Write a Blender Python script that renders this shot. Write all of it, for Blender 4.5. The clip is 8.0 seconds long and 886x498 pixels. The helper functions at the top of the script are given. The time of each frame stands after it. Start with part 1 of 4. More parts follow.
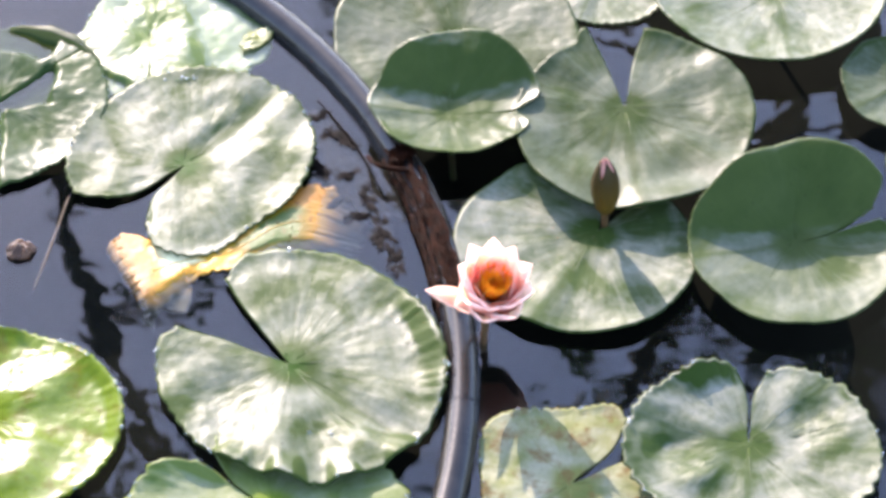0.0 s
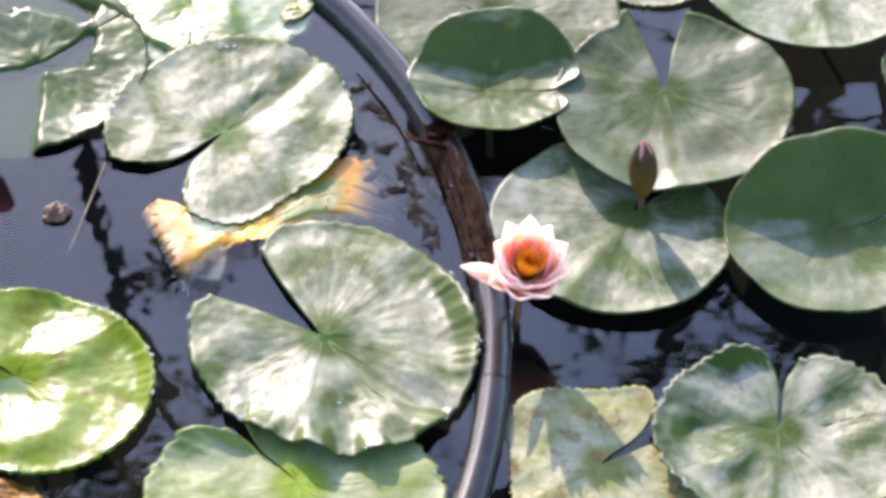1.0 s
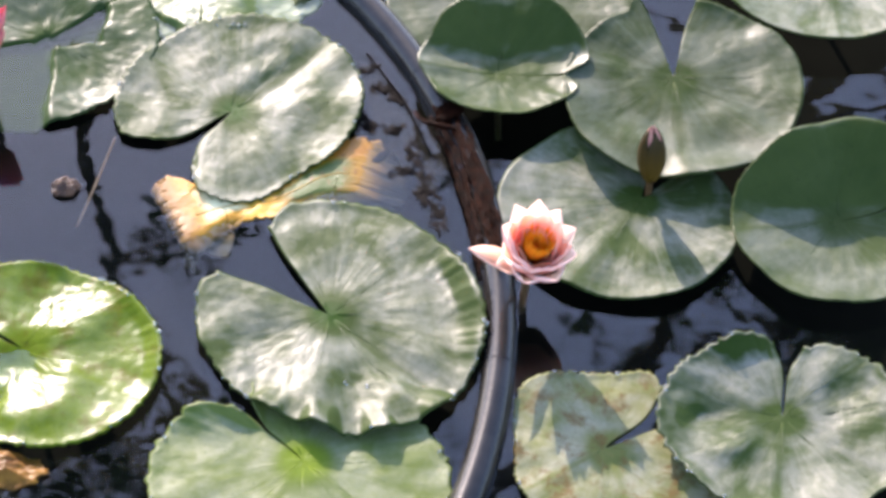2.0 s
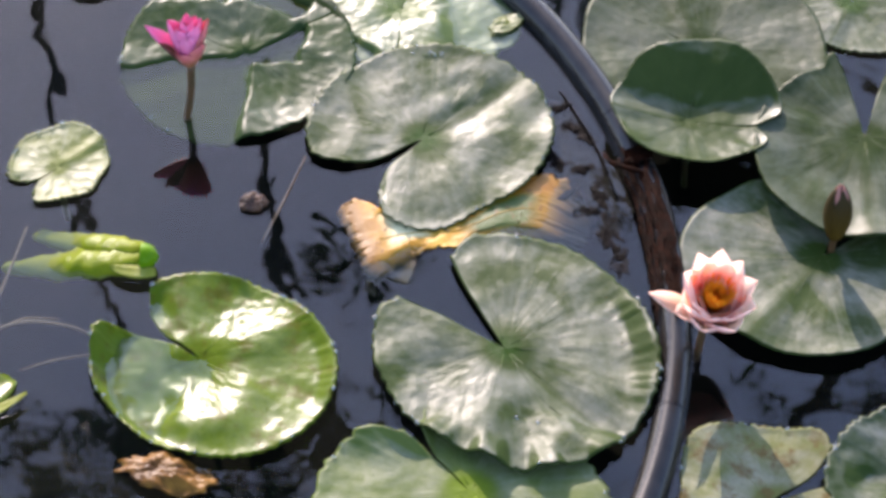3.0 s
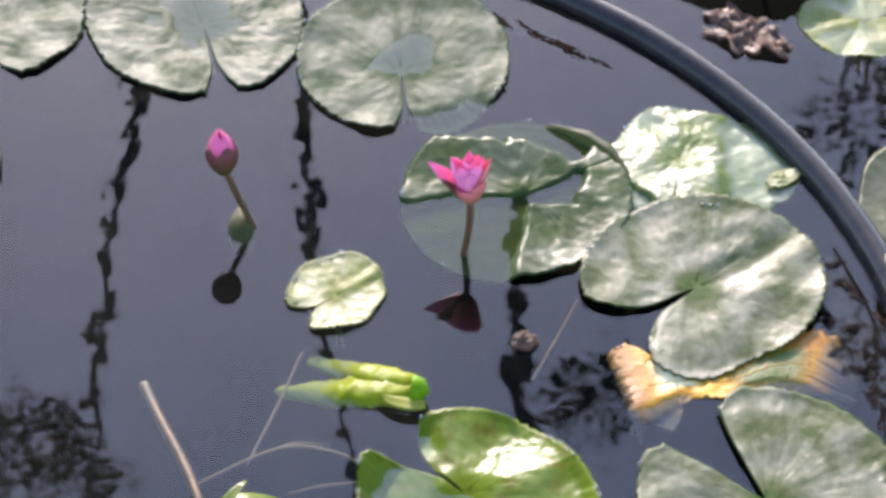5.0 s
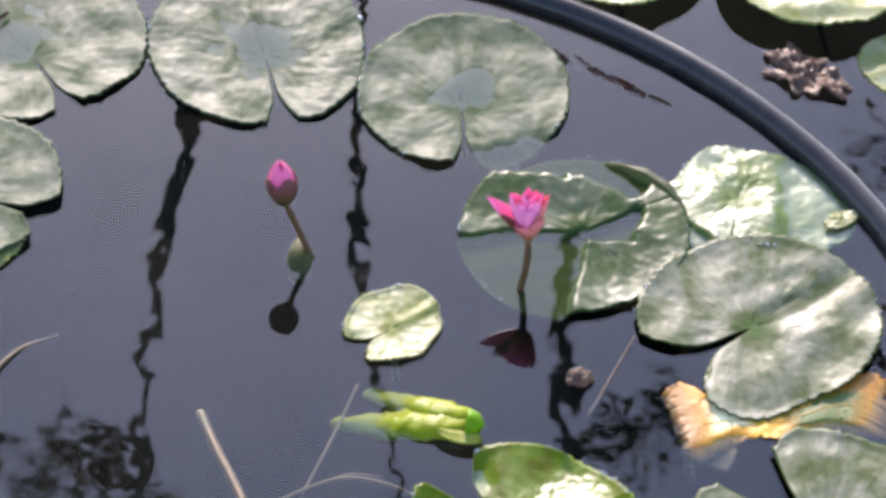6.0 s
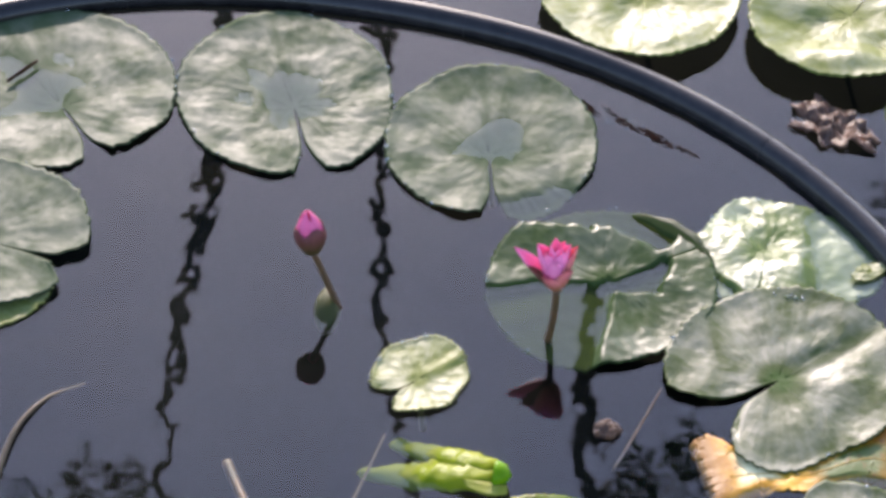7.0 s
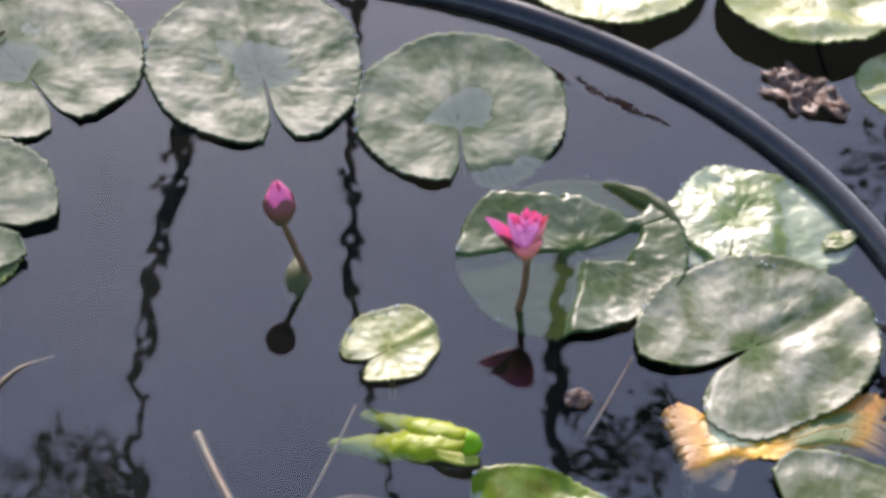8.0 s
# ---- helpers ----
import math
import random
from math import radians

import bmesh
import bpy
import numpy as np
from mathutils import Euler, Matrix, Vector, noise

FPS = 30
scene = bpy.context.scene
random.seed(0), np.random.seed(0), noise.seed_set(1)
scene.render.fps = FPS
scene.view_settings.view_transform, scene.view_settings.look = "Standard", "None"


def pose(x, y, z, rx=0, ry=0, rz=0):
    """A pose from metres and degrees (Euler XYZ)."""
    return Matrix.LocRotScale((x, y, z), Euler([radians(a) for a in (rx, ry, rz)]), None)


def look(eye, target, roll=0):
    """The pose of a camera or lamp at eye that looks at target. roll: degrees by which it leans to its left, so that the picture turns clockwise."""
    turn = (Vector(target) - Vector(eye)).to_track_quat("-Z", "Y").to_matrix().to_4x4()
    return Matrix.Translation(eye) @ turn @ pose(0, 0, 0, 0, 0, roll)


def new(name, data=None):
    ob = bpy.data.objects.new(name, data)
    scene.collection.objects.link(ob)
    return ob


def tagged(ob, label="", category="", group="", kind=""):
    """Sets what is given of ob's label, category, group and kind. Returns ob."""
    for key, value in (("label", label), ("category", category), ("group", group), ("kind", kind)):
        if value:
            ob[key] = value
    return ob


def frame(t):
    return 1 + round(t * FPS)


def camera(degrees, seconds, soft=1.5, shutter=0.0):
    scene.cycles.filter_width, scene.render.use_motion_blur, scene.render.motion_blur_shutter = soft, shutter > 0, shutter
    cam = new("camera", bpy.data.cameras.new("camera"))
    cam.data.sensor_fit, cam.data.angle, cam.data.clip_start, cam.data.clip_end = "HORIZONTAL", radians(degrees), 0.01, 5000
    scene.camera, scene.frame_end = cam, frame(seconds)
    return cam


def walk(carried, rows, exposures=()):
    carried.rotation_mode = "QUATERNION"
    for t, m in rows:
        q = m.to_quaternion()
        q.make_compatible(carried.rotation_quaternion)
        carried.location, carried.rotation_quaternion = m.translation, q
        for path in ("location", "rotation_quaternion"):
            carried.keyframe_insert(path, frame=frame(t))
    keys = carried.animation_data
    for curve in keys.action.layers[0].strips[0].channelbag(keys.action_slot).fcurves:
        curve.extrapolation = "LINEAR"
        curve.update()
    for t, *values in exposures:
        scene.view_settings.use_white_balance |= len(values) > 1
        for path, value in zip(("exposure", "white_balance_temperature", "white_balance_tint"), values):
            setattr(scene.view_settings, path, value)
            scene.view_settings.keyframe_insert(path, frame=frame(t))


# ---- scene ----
# A garden pond with water lilies, seen by somebody standing at its edge who pans along it.
cam = camera(18.0, 8.0, soft=3.6)
PATH = [
    (0, (0.1571, -1.6157, 1.7758), (0.2628, -0.2228, 0.3444), -0.10),
    (0.5, (0.1506, -1.6155, 1.7729), (0.2409, -0.2325, 0.3309), 0.55),
    (1, (0.1433, -1.6167, 1.7723), (0.2345, -0.2330, 0.3310), 1.40),
    (1.2, (0.1402, -1.6175, 1.7726), (0.2446, -0.2356, 0.3305), 1.61),
    (2.3, (0.1217, -1.6241, 1.7792), (0.2026, -0.2496, 0.3286), 3.56),
    (2.5, (0.1182, -1.6256, 1.7811), (0.1687, -0.2450, 0.3349), 3.61),
    (3, (0.1093, -1.6296, 1.7864), (0.0921, -0.2390, 0.3491), 3.57),
    (3.5, (0.1006, -1.6338, 1.7924), (0.0347, -0.2357, 0.3638), 3.06),
    (4, (0.0922, -1.6379, 1.7987), (-0.0183, -0.2231, 0.3893), 2.32),
    (4.5, (0.0842, -1.6416, 1.8049), (-0.0750, -0.2098, 0.4176), 1.95),
    (5, (0.0769, -1.6448, 1.8107), (-0.1166, -0.2067, 0.4344), 2.00),
    (5.2, (0.0743, -1.6459, 1.8129), (-0.1297, -0.2089, 0.4368), 2.05),
    (6.3, (0.0625, -1.6490, 1.8217), (-0.1738, -0.1965, 0.4673), 2.13),
    (6.5, (0.0610, -1.6489, 1.8226), (-0.1808, -0.1922, 0.4736), 1.99),
    (7, (0.0582, -1.6476, 1.8235), (-0.1889, -0.1825, 0.4847), 2.17),
    (7.5, (0.0571, -1.6447, 1.8223), (-0.1823, -0.1860, 0.4751), 2.26),
    (8, (0.0578, -1.6398, 1.8187), (-0.1657, -0.1860, 0.4635), 2.43),
]
EXPOSURES = [(0, 2.93, 6500, 23), (1.2, 2.76, 6500, 23), (2.5, 2.26, 6500, 23), (3.0, 2.07, 6500, 23), (4.0, 1.98, 6500, 23), (4.5, 2.19, 6500, 23), (5.0, 2.34, 6500, 23), (6.5, 2.30, 6500, 23), (7.0, 2.12, 6500, 23), (8.0, 2.15, 6500, 23)]
walk(cam, [(t, look(eye, target, roll)) for t, eye, target, roll in PATH], EXPOSURES)

# ---- light ----
SUN_ELEVATION, SUN_TURN = radians(24), radians(-17)
world = bpy.data.worlds.new("world")
scene.world = world
world.use_nodes = True
wn, wl = world.node_tree.nodes, world.node_tree.links
sky = wn.new("ShaderNodeTexSky")
sky.sky_type, sky.sun_disc = "NISHITA", False
sky.sun_elevation, sky.sun_rotation = SUN_ELEVATION, SUN_TURN
sky.air_density, sky.dust_density, sky.ozone_density = 1.0, 0.9, 2.2
wn["Background"].inputs["Strength"].default_value = 0.15
wl.new(sky.outputs[0], wn["Background"].inputs[0])
sun = new("sun", bpy.data.lights.new("sun", "SUN"))
sun.data.energy, sun.data.angle, sun.data.color = 2.4, radians(0.6), (1.0, 0.91, 0.79)
toward_sun = Vector((math.sin(SUN_TURN) * math.cos(SUN_ELEVATION), math.cos(SUN_TURN) * math.cos(SUN_ELEVATION), math.sin(SUN_ELEVATION)))
sun.matrix_world = look(toward_sun * 20, (0, 0, 0))


# ---- materials ----
def material(name):
    mat = bpy.data.materials.new(name)
    mat.use_nodes = True
    return mat, mat.node_tree.nodes, mat.node_tree.links, mat.node_tree.nodes["Principled BSDF"]


def node(nodes, kind, **values):
    n = nodes.new(kind)
    for key, value in values.items():
        n.inputs[key].default_value = value
    return n


def ramp(nodes, links, source, stops):
    r = nodes.new("ShaderNodeValToRGB")
    while len(r.color_ramp.elements) < len(stops):
        r.color_ramp.elements.new(0.5)
    for e, (at, colour) in zip(r.color_ramp.elements, stops):
        e.position, e.color = at, (*colour, 1)
    links.new(source, r.inputs[0])
    return r.outputs[0]


def mixed(nodes, links, factor, a, b, blend="MIX"):
    m = nodes.new("ShaderNodeMix")
    m.data_type, m.blend_type = "RGBA", blend
    for socket, value in ((m.inputs[0], factor), (m.inputs[6], a), (m.inputs[7], b)):
        if isinstance(value, (int, float)):
            socket.default_value = value
        elif isinstance(value, tuple):
            socket.default_value = (*value, 1)
        else:
            links.new(value, socket)
    return m.outputs[2]


def bump(nodes, links, bsdf, height, strength, distance):
    b = node(nodes, "ShaderNodeBump", Strength=strength, Distance=distance)
    links.new(height, b.inputs["Height"])
    links.new(b.outputs[0], bsdf.inputs["Normal"])
    return b


def plain(name, colour, other, scale=60.0, rough=0.5, strength=0.3, distance=0.001, metal=0.0, gloss=0.3):
    """A surface of two mottled tones with a fine relief."""
    mat, nodes, links, bsdf = material(name)
    where = nodes.new("ShaderNodeTexCoord").outputs["Object"]
    big = node(nodes, "ShaderNodeTexNoise", Scale=scale, Detail=6.0, Roughness=0.65)
    links.new(where, big.inputs["Vector"])
    links.new(ramp(nodes, links, big.outputs[0], [(0.35, colour), (0.68, other)]), bsdf.inputs["Base Color"])
    fine = node(nodes, "ShaderNodeTexNoise", Scale=scale * 7, Detail=4.0)
    links.new(where, fine.inputs["Vector"])
    bump(nodes, links, bsdf, fine.outputs[0], strength, distance)
    bsdf.inputs["Roughness"].default_value, bsdf.inputs["Metallic"].default_value = rough, metal
    bsdf.inputs["Specular IOR Level"].default_value = gloss
    return mat


def pad_material(name, dark, light, vein, rough=0.42, bloom_sheen=0.3, stain=(0.2, 0.13, 0.03), stains=0.0, glow=0.18, gloss=0.3, silt=None, spread=26.0, crease=1.0, heart=None, skin=0.55):
    """Waxy leaf: a broken wax film, its pale tint part bloom and part painted sheen, bare green at the stalk, along the
    midrib and at the rim, fine veins, a crumpled skin, a few stains, some light let through; silt: the colour of what
    has settled on the parts under water."""
    mat, nodes, links, bsdf = material(name)
    uv = nodes.new("ShaderNodeUVMap").outputs[0]
    where = nodes.new("ShaderNodeTexCoord").outputs["Object"]
    chance = nodes.new("ShaderNodeObjectInfo").outputs["Random"]
    apart = nodes.new("ShaderNodeSeparateXYZ")
    links.new(uv, apart.inputs[0])
    turn, out = apart.outputs[0], apart.outputs[1]

    def calc(kind, a, b, c=None):
        m = nodes.new("ShaderNodeMath")
        m.operation = kind
        for socket, value in zip(m.inputs, (a, b, c)):
            if isinstance(value, (int, float)):
                socket.default_value = value
            elif value is not None:
                links.new(value, socket)
        return m.outputs[0]

    def cloud(scale, detail, roughness=0.6, vector=None, distortion=0.0):
        n = node(nodes, "ShaderNodeTexNoise", Scale=scale, Detail=detail, Roughness=roughness, Distortion=distortion)
        n.noise_dimensions = "4D"
        links.new(vector or where, n.inputs["Vector"])
        links.new(calc("MULTIPLY", chance, 40.0), n.inputs["W"])
        return n.outputs[0]

    wide = nodes.new("ShaderNodeVectorMath")
    wide.operation = "MULTIPLY"
    wide.inputs[1].default_value = (74.0, 3.2, 1.0)
    links.new(uv, wide.inputs[0])
    streak = cloud(1.0, 4.0, 0.65, wide.outputs[0], 0.7)
    blotch, bloom = cloud(22.0, 5.0), cloud(spread, 5.0, 0.62, None, 0.5)
    speck, crumple, fold = cloud(420.0, 3.0), cloud(150.0, 6.0, 0.65, None, 0.5), cloud(46.0, 3.0, 0.5, None, 0.8)
    colour = ramp(nodes, links, blotch, [(0.3, dark), (0.7, light)])
    colour = mixed(nodes, links, ramp(nodes, links, streak, [(0.50, (0, 0, 0)), (0.8, (0.35, 0.35, 0.35))]), colour, vein)
    wander = calc("MULTIPLY_ADD", calc("ADD", blotch, streak), 0.08, out)
    fringe = calc("MULTIPLY_ADD", bloom, 0.14, out)
    grain = cloud(120.0, 5.0, 0.7)
    # the film fades on steep parts, as sky sheen would
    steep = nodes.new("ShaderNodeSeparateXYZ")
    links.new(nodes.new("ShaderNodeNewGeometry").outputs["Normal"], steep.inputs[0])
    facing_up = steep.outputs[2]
    # how far from the midrib and from the notch, as lengths along the leaf
    middle = calc("MULTIPLY", calc("ABSOLUTE", calc("SUBTRACT", turn, 0.5), 0.0), out)
    rays = nodes.new("ShaderNodeVectorMath")
    rays.operation = "MULTIPLY"
    rays.inputs[1].default_value = (70.0, 2.4, 1.0)
    links.new(uv, rays.inputs[0])
    ray = cloud(1.0, 3.0, 0.55, rays.outputs[0], 0.35)
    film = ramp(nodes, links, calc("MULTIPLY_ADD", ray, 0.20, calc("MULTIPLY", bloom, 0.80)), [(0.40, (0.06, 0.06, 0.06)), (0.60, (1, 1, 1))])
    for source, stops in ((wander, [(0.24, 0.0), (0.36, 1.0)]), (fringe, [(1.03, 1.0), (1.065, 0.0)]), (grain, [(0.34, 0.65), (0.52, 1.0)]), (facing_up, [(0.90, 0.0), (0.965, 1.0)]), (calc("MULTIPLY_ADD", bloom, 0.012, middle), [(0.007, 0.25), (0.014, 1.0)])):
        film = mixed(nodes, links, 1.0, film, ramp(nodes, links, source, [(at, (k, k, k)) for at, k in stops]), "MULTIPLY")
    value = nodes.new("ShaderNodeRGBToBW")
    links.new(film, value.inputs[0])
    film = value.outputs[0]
    # pale tint: wax bloom plus milky sheen painted into the colour
    colour = mixed(nodes, links, calc("MULTIPLY", film, bloom_sheen), colour, (0.57, 0.50, 0.43))
    if stains:
        rot = cloud(48.0, 8.0, 0.7)
        colour = mixed(nodes, links, ramp(nodes, links, rot, [(0.62 - 0.25 * stains, (0, 0, 0)), (0.7 - 0.2 * stains, (1, 1, 1))]), colour, stain)
    pit = ramp(nodes, links, cloud(300.0, 2.0, 0.5), [(0.66, (0, 0, 0)), (0.72, (0.45, 0.45, 0.45))])
    colour = mixed(nodes, links, pit, colour, tuple(0.5 * c for c in dark))
    rim = ramp(nodes, links, fringe, [(1.04, (0, 0, 0)), (1.065, (0.75, 0.75, 0.75))])
    colour = mixed(nodes, links, rim, colour, tuple(0.6 * c for c in dark))
    if heart:
        off = nodes.new("ShaderNodeVectorMath")
        off.operation = "DISTANCE"
        links.new(where, off.inputs[0])
        off.inputs[1].default_value = (heart[0], heart[1], 0.0)
        colour = mixed(nodes, links, ramp(nodes, links, calc("MULTIPLY_ADD", bloom, heart[2] * 0.8, off.outputs["Value"]), [(heart[2], (1, 1, 1)), (heart[2] * 1.7, (0, 0, 0))]), colour, heart[3])
    if silt:
        level = nodes.new("ShaderNodeSeparateXYZ")
        links.new(where, level.inputs[0])
        colour = mixed(nodes, links, ramp(nodes, links, calc("MULTIPLY_ADD", level.outputs[2], -200.0, calc("MULTIPLY", bloom, 0.3)), [(0.25, (0, 0, 0)), (0.6, (1, 1, 1))]), colour, silt)
    links.new(colour, bsdf.inputs["Base Color"])
    shine_level = calc("MULTIPLY_ADD", film, gloss * 0.8, gloss * 0.2)
    if silt:
        # under water a wet leaf has no gloss of its own
        shine_level = calc("MULTIPLY", shine_level, calc("MINIMUM", calc("MAXIMUM", calc("MULTIPLY_ADD", level.outputs[2], 900.0, 0.4), 0.0), 1.0))
    links.new(shine_level, bsdf.inputs["Specular IOR Level"])
    links.new(calc("MULTIPLY_ADD", crumple, 0.24, rough - 0.12), bsdf.inputs["Roughness"])
    relief = mixed(nodes, links, skin, ray, crumple)
    relief = mixed(nodes, links, 0.10, relief, speck)
    first = node(nodes, "ShaderNodeBump", Strength=0.5, Distance=0.0010 * crease)
    links.new(fold, first.inputs["Height"])
    second = bump(nodes, links, bsdf, relief, 0.65, 0.0014 * crease)
    links.new(first.outputs[0], second.inputs["Normal"])
    through_leaf = nodes.new("ShaderNodeBsdfTranslucent")
    links.new(mixed(nodes, links, 1.0, colour, (1.0, 1.0, 0.35), "MULTIPLY"), through_leaf.inputs[0])
    both = nodes.new("ShaderNodeMixShader")
    both.inputs[0].default_value = glow
    links.new(bsdf.outputs[0], both.inputs[1])
    links.new(through_leaf.outputs[0], both.inputs[2])
    links.new(both.outputs[0], nodes["Material Output"].inputs[0])
    return mat


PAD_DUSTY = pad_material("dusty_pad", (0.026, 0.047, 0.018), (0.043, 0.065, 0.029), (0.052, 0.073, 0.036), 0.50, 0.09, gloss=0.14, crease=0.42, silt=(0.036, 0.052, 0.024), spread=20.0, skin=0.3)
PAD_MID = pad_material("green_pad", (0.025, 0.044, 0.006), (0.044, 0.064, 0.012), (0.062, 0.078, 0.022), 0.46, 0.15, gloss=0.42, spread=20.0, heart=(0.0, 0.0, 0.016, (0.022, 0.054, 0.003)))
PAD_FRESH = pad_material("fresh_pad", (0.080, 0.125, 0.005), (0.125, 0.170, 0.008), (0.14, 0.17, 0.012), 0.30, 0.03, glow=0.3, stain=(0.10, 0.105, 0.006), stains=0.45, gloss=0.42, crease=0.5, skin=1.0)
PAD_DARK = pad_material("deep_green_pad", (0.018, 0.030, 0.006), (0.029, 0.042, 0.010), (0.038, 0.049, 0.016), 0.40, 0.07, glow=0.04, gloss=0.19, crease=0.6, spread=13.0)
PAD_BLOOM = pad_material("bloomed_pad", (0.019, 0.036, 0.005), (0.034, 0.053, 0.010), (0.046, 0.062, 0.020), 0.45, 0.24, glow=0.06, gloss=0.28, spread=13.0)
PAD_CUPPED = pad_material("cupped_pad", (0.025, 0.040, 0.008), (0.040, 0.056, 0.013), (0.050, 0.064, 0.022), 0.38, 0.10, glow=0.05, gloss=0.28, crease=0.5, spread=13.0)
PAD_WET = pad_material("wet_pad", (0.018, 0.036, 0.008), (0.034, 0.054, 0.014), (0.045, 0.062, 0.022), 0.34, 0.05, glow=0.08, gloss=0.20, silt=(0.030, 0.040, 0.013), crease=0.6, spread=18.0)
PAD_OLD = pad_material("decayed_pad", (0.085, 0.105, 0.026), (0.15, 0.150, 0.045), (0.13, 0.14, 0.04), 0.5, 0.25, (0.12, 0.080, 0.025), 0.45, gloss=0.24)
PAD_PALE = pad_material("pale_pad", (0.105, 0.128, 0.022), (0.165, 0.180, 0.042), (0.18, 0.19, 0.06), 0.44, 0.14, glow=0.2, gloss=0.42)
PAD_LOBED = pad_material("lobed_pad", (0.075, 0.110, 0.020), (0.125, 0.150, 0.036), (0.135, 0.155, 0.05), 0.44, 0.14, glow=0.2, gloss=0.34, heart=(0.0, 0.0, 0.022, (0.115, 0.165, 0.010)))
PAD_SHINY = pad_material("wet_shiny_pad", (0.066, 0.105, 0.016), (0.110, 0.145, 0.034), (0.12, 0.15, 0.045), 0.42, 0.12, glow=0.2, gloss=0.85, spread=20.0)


def dying_material():
    """Yellow, with a sunlit pale patch painted in, still green along one half, brown and specked at its edges and ends,
    darkened with depth for the water's fading.
    """
    mat, nodes, links, bsdf = material("yellowed_pad")
    where = nodes.new("ShaderNodeTexCoord").outputs["Object"]
    apart = nodes.new("ShaderNodeSeparateXYZ")
    links.new(nodes.new("ShaderNodeUVMap").outputs[0], apart.inputs[0])

    def cloud(scale, detail):
        n = node(nodes, "ShaderNodeTexNoise", Scale=scale, Detail=detail, Roughness=0.65)
        links.new(where, n.inputs["Vector"])
        return n.outputs[0]

    def shifted(source, amount, noise_out):
        m = nodes.new("ShaderNodeMath")
        m.operation, m.inputs[1].default_value = "MULTIPLY_ADD", amount
        links.new(noise_out, m.inputs[0])
        links.new(source, m.inputs[2])
        return m.outputs[0]

    broad, fine = cloud(40.0, 5.0), cloud(160.0, 6.0)
    black, white = (0, 0, 0), (1, 1, 1)
    length, width = shifted(apart.outputs[0], 0.10, broad), shifted(apart.outputs[1], 0.22, broad)
    colour = ramp(nodes, links, broad, [(0.35, (0.32, 0.13, 0.005)), (0.62, (0.50, 0.26, 0.012))])
    # painted glare of the part that leans to the sun
    pale = mixed(nodes, links, 1.0, ramp(nodes, links, length, [(0.20, black), (0.25, white), (0.37, white), (0.45, black)]), ramp(nodes, links, width, [(0.42, black), (0.56, white), (0.95, white), (1.05, black)]), "MULTIPLY")
    colour = mixed(nodes, links, pale, colour, (0.78, 0.66, 0.34))
    green = mixed(nodes, links, 1.0, ramp(nodes, links, length, [(0.54, black), (0.62, white), (0.82, white), (0.92, black)]), ramp(nodes, links, width, [(0.22, black), (0.40, white), (0.74, white), (0.90, black)]), "MULTIPLY")
    colour = mixed(nodes, links, green, colour, (0.055, 0.080, 0.009))
    brown = mixed(nodes, links, 1.0, ramp(nodes, links, length, [(0.46, black), (0.56, white), (0.84, white), (0.92, black)]), ramp(nodes, links, width, [(0.80, black), (0.92, white)]), "MULTIPLY")
    colour = mixed(nodes, links, brown, colour, (0.30, 0.11, 0.012))
    ends = ramp(nodes, links, length, [(0.12, white), (0.27, black), (0.80, black), (0.95, white)])
    colour = mixed(nodes, links, ends, colour, (0.20, 0.085, 0.008))
    colour = mixed(nodes, links, ramp(nodes, links, fine, [(0.58, black), (0.66, white)]), colour, (0.14, 0.05, 0.008))
    # darker with depth: the fading in murky water, painted into the colour
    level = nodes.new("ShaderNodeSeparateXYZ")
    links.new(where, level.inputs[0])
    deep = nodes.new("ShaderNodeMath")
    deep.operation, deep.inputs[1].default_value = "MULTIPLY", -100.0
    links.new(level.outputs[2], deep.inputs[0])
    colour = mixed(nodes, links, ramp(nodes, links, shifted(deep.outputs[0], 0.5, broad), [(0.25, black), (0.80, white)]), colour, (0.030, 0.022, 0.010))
    links.new(colour, bsdf.inputs["Base Color"])
    bsdf.inputs["Roughness"].default_value, bsdf.inputs["Specular IOR Level"].default_value = 0.4, 0.3
    bump(nodes, links, bsdf, fine, 0.5, 0.0012)
    return mat


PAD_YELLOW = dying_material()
YOUNG = plain("young_leaf", (0.075, 0.170, 0.001), (0.11, 0.21, 0.002), 60, 0.4, 0.2, 0.0006, gloss=0.08)
YELLOW_LIME = pad_material("lime_leaf", (0.20, 0.24, 0.014), (0.38, 0.37, 0.06), (0.44, 0.41, 0.10), 0.34, 0.03, glow=0.4, gloss=0.30, silt=(0.26, 0.26, 0.08))
LIME = pad_material("lime_leaf", (0.15, 0.22, 0.006), (0.30, 0.33, 0.016), (0.34, 0.35, 0.03), 0.34, 0.03, glow=0.45, gloss=0.26, silt=(0.24, 0.26, 0.06))
PIPE = plain("black_polythene", (0.010, 0.009, 0.008), (0.019, 0.017, 0.015), 40, 0.22, 0.2, 0.0005, gloss=0.25)
PIPE_GAP = plain("pipe_joint", (0.006, 0.006, 0.006), (0.012, 0.012, 0.012), 60, 0.6)
STALK = plain("pad_stalk", (0.06, 0.07, 0.025), (0.12, 0.07, 0.04), 40, 0.4)
MUD = plain("pond_mud", (0.0045, 0.0046, 0.0040), (0.0080, 0.0076, 0.0065), 5, 0.9, 0.0, 0.004, gloss=0.0)
SLIME = plain("slime", (0.002, 0.0016, 0.0012), (0.008, 0.005, 0.004), 55, 0.30, 0.9, 0.004, gloss=0.02)
ROT = plain("rotting_leaf", (0.004, 0.0015, 0.0008), (0.030, 0.0085, 0.0034), 110, 0.4, 1.0, 0.004, gloss=0.02)
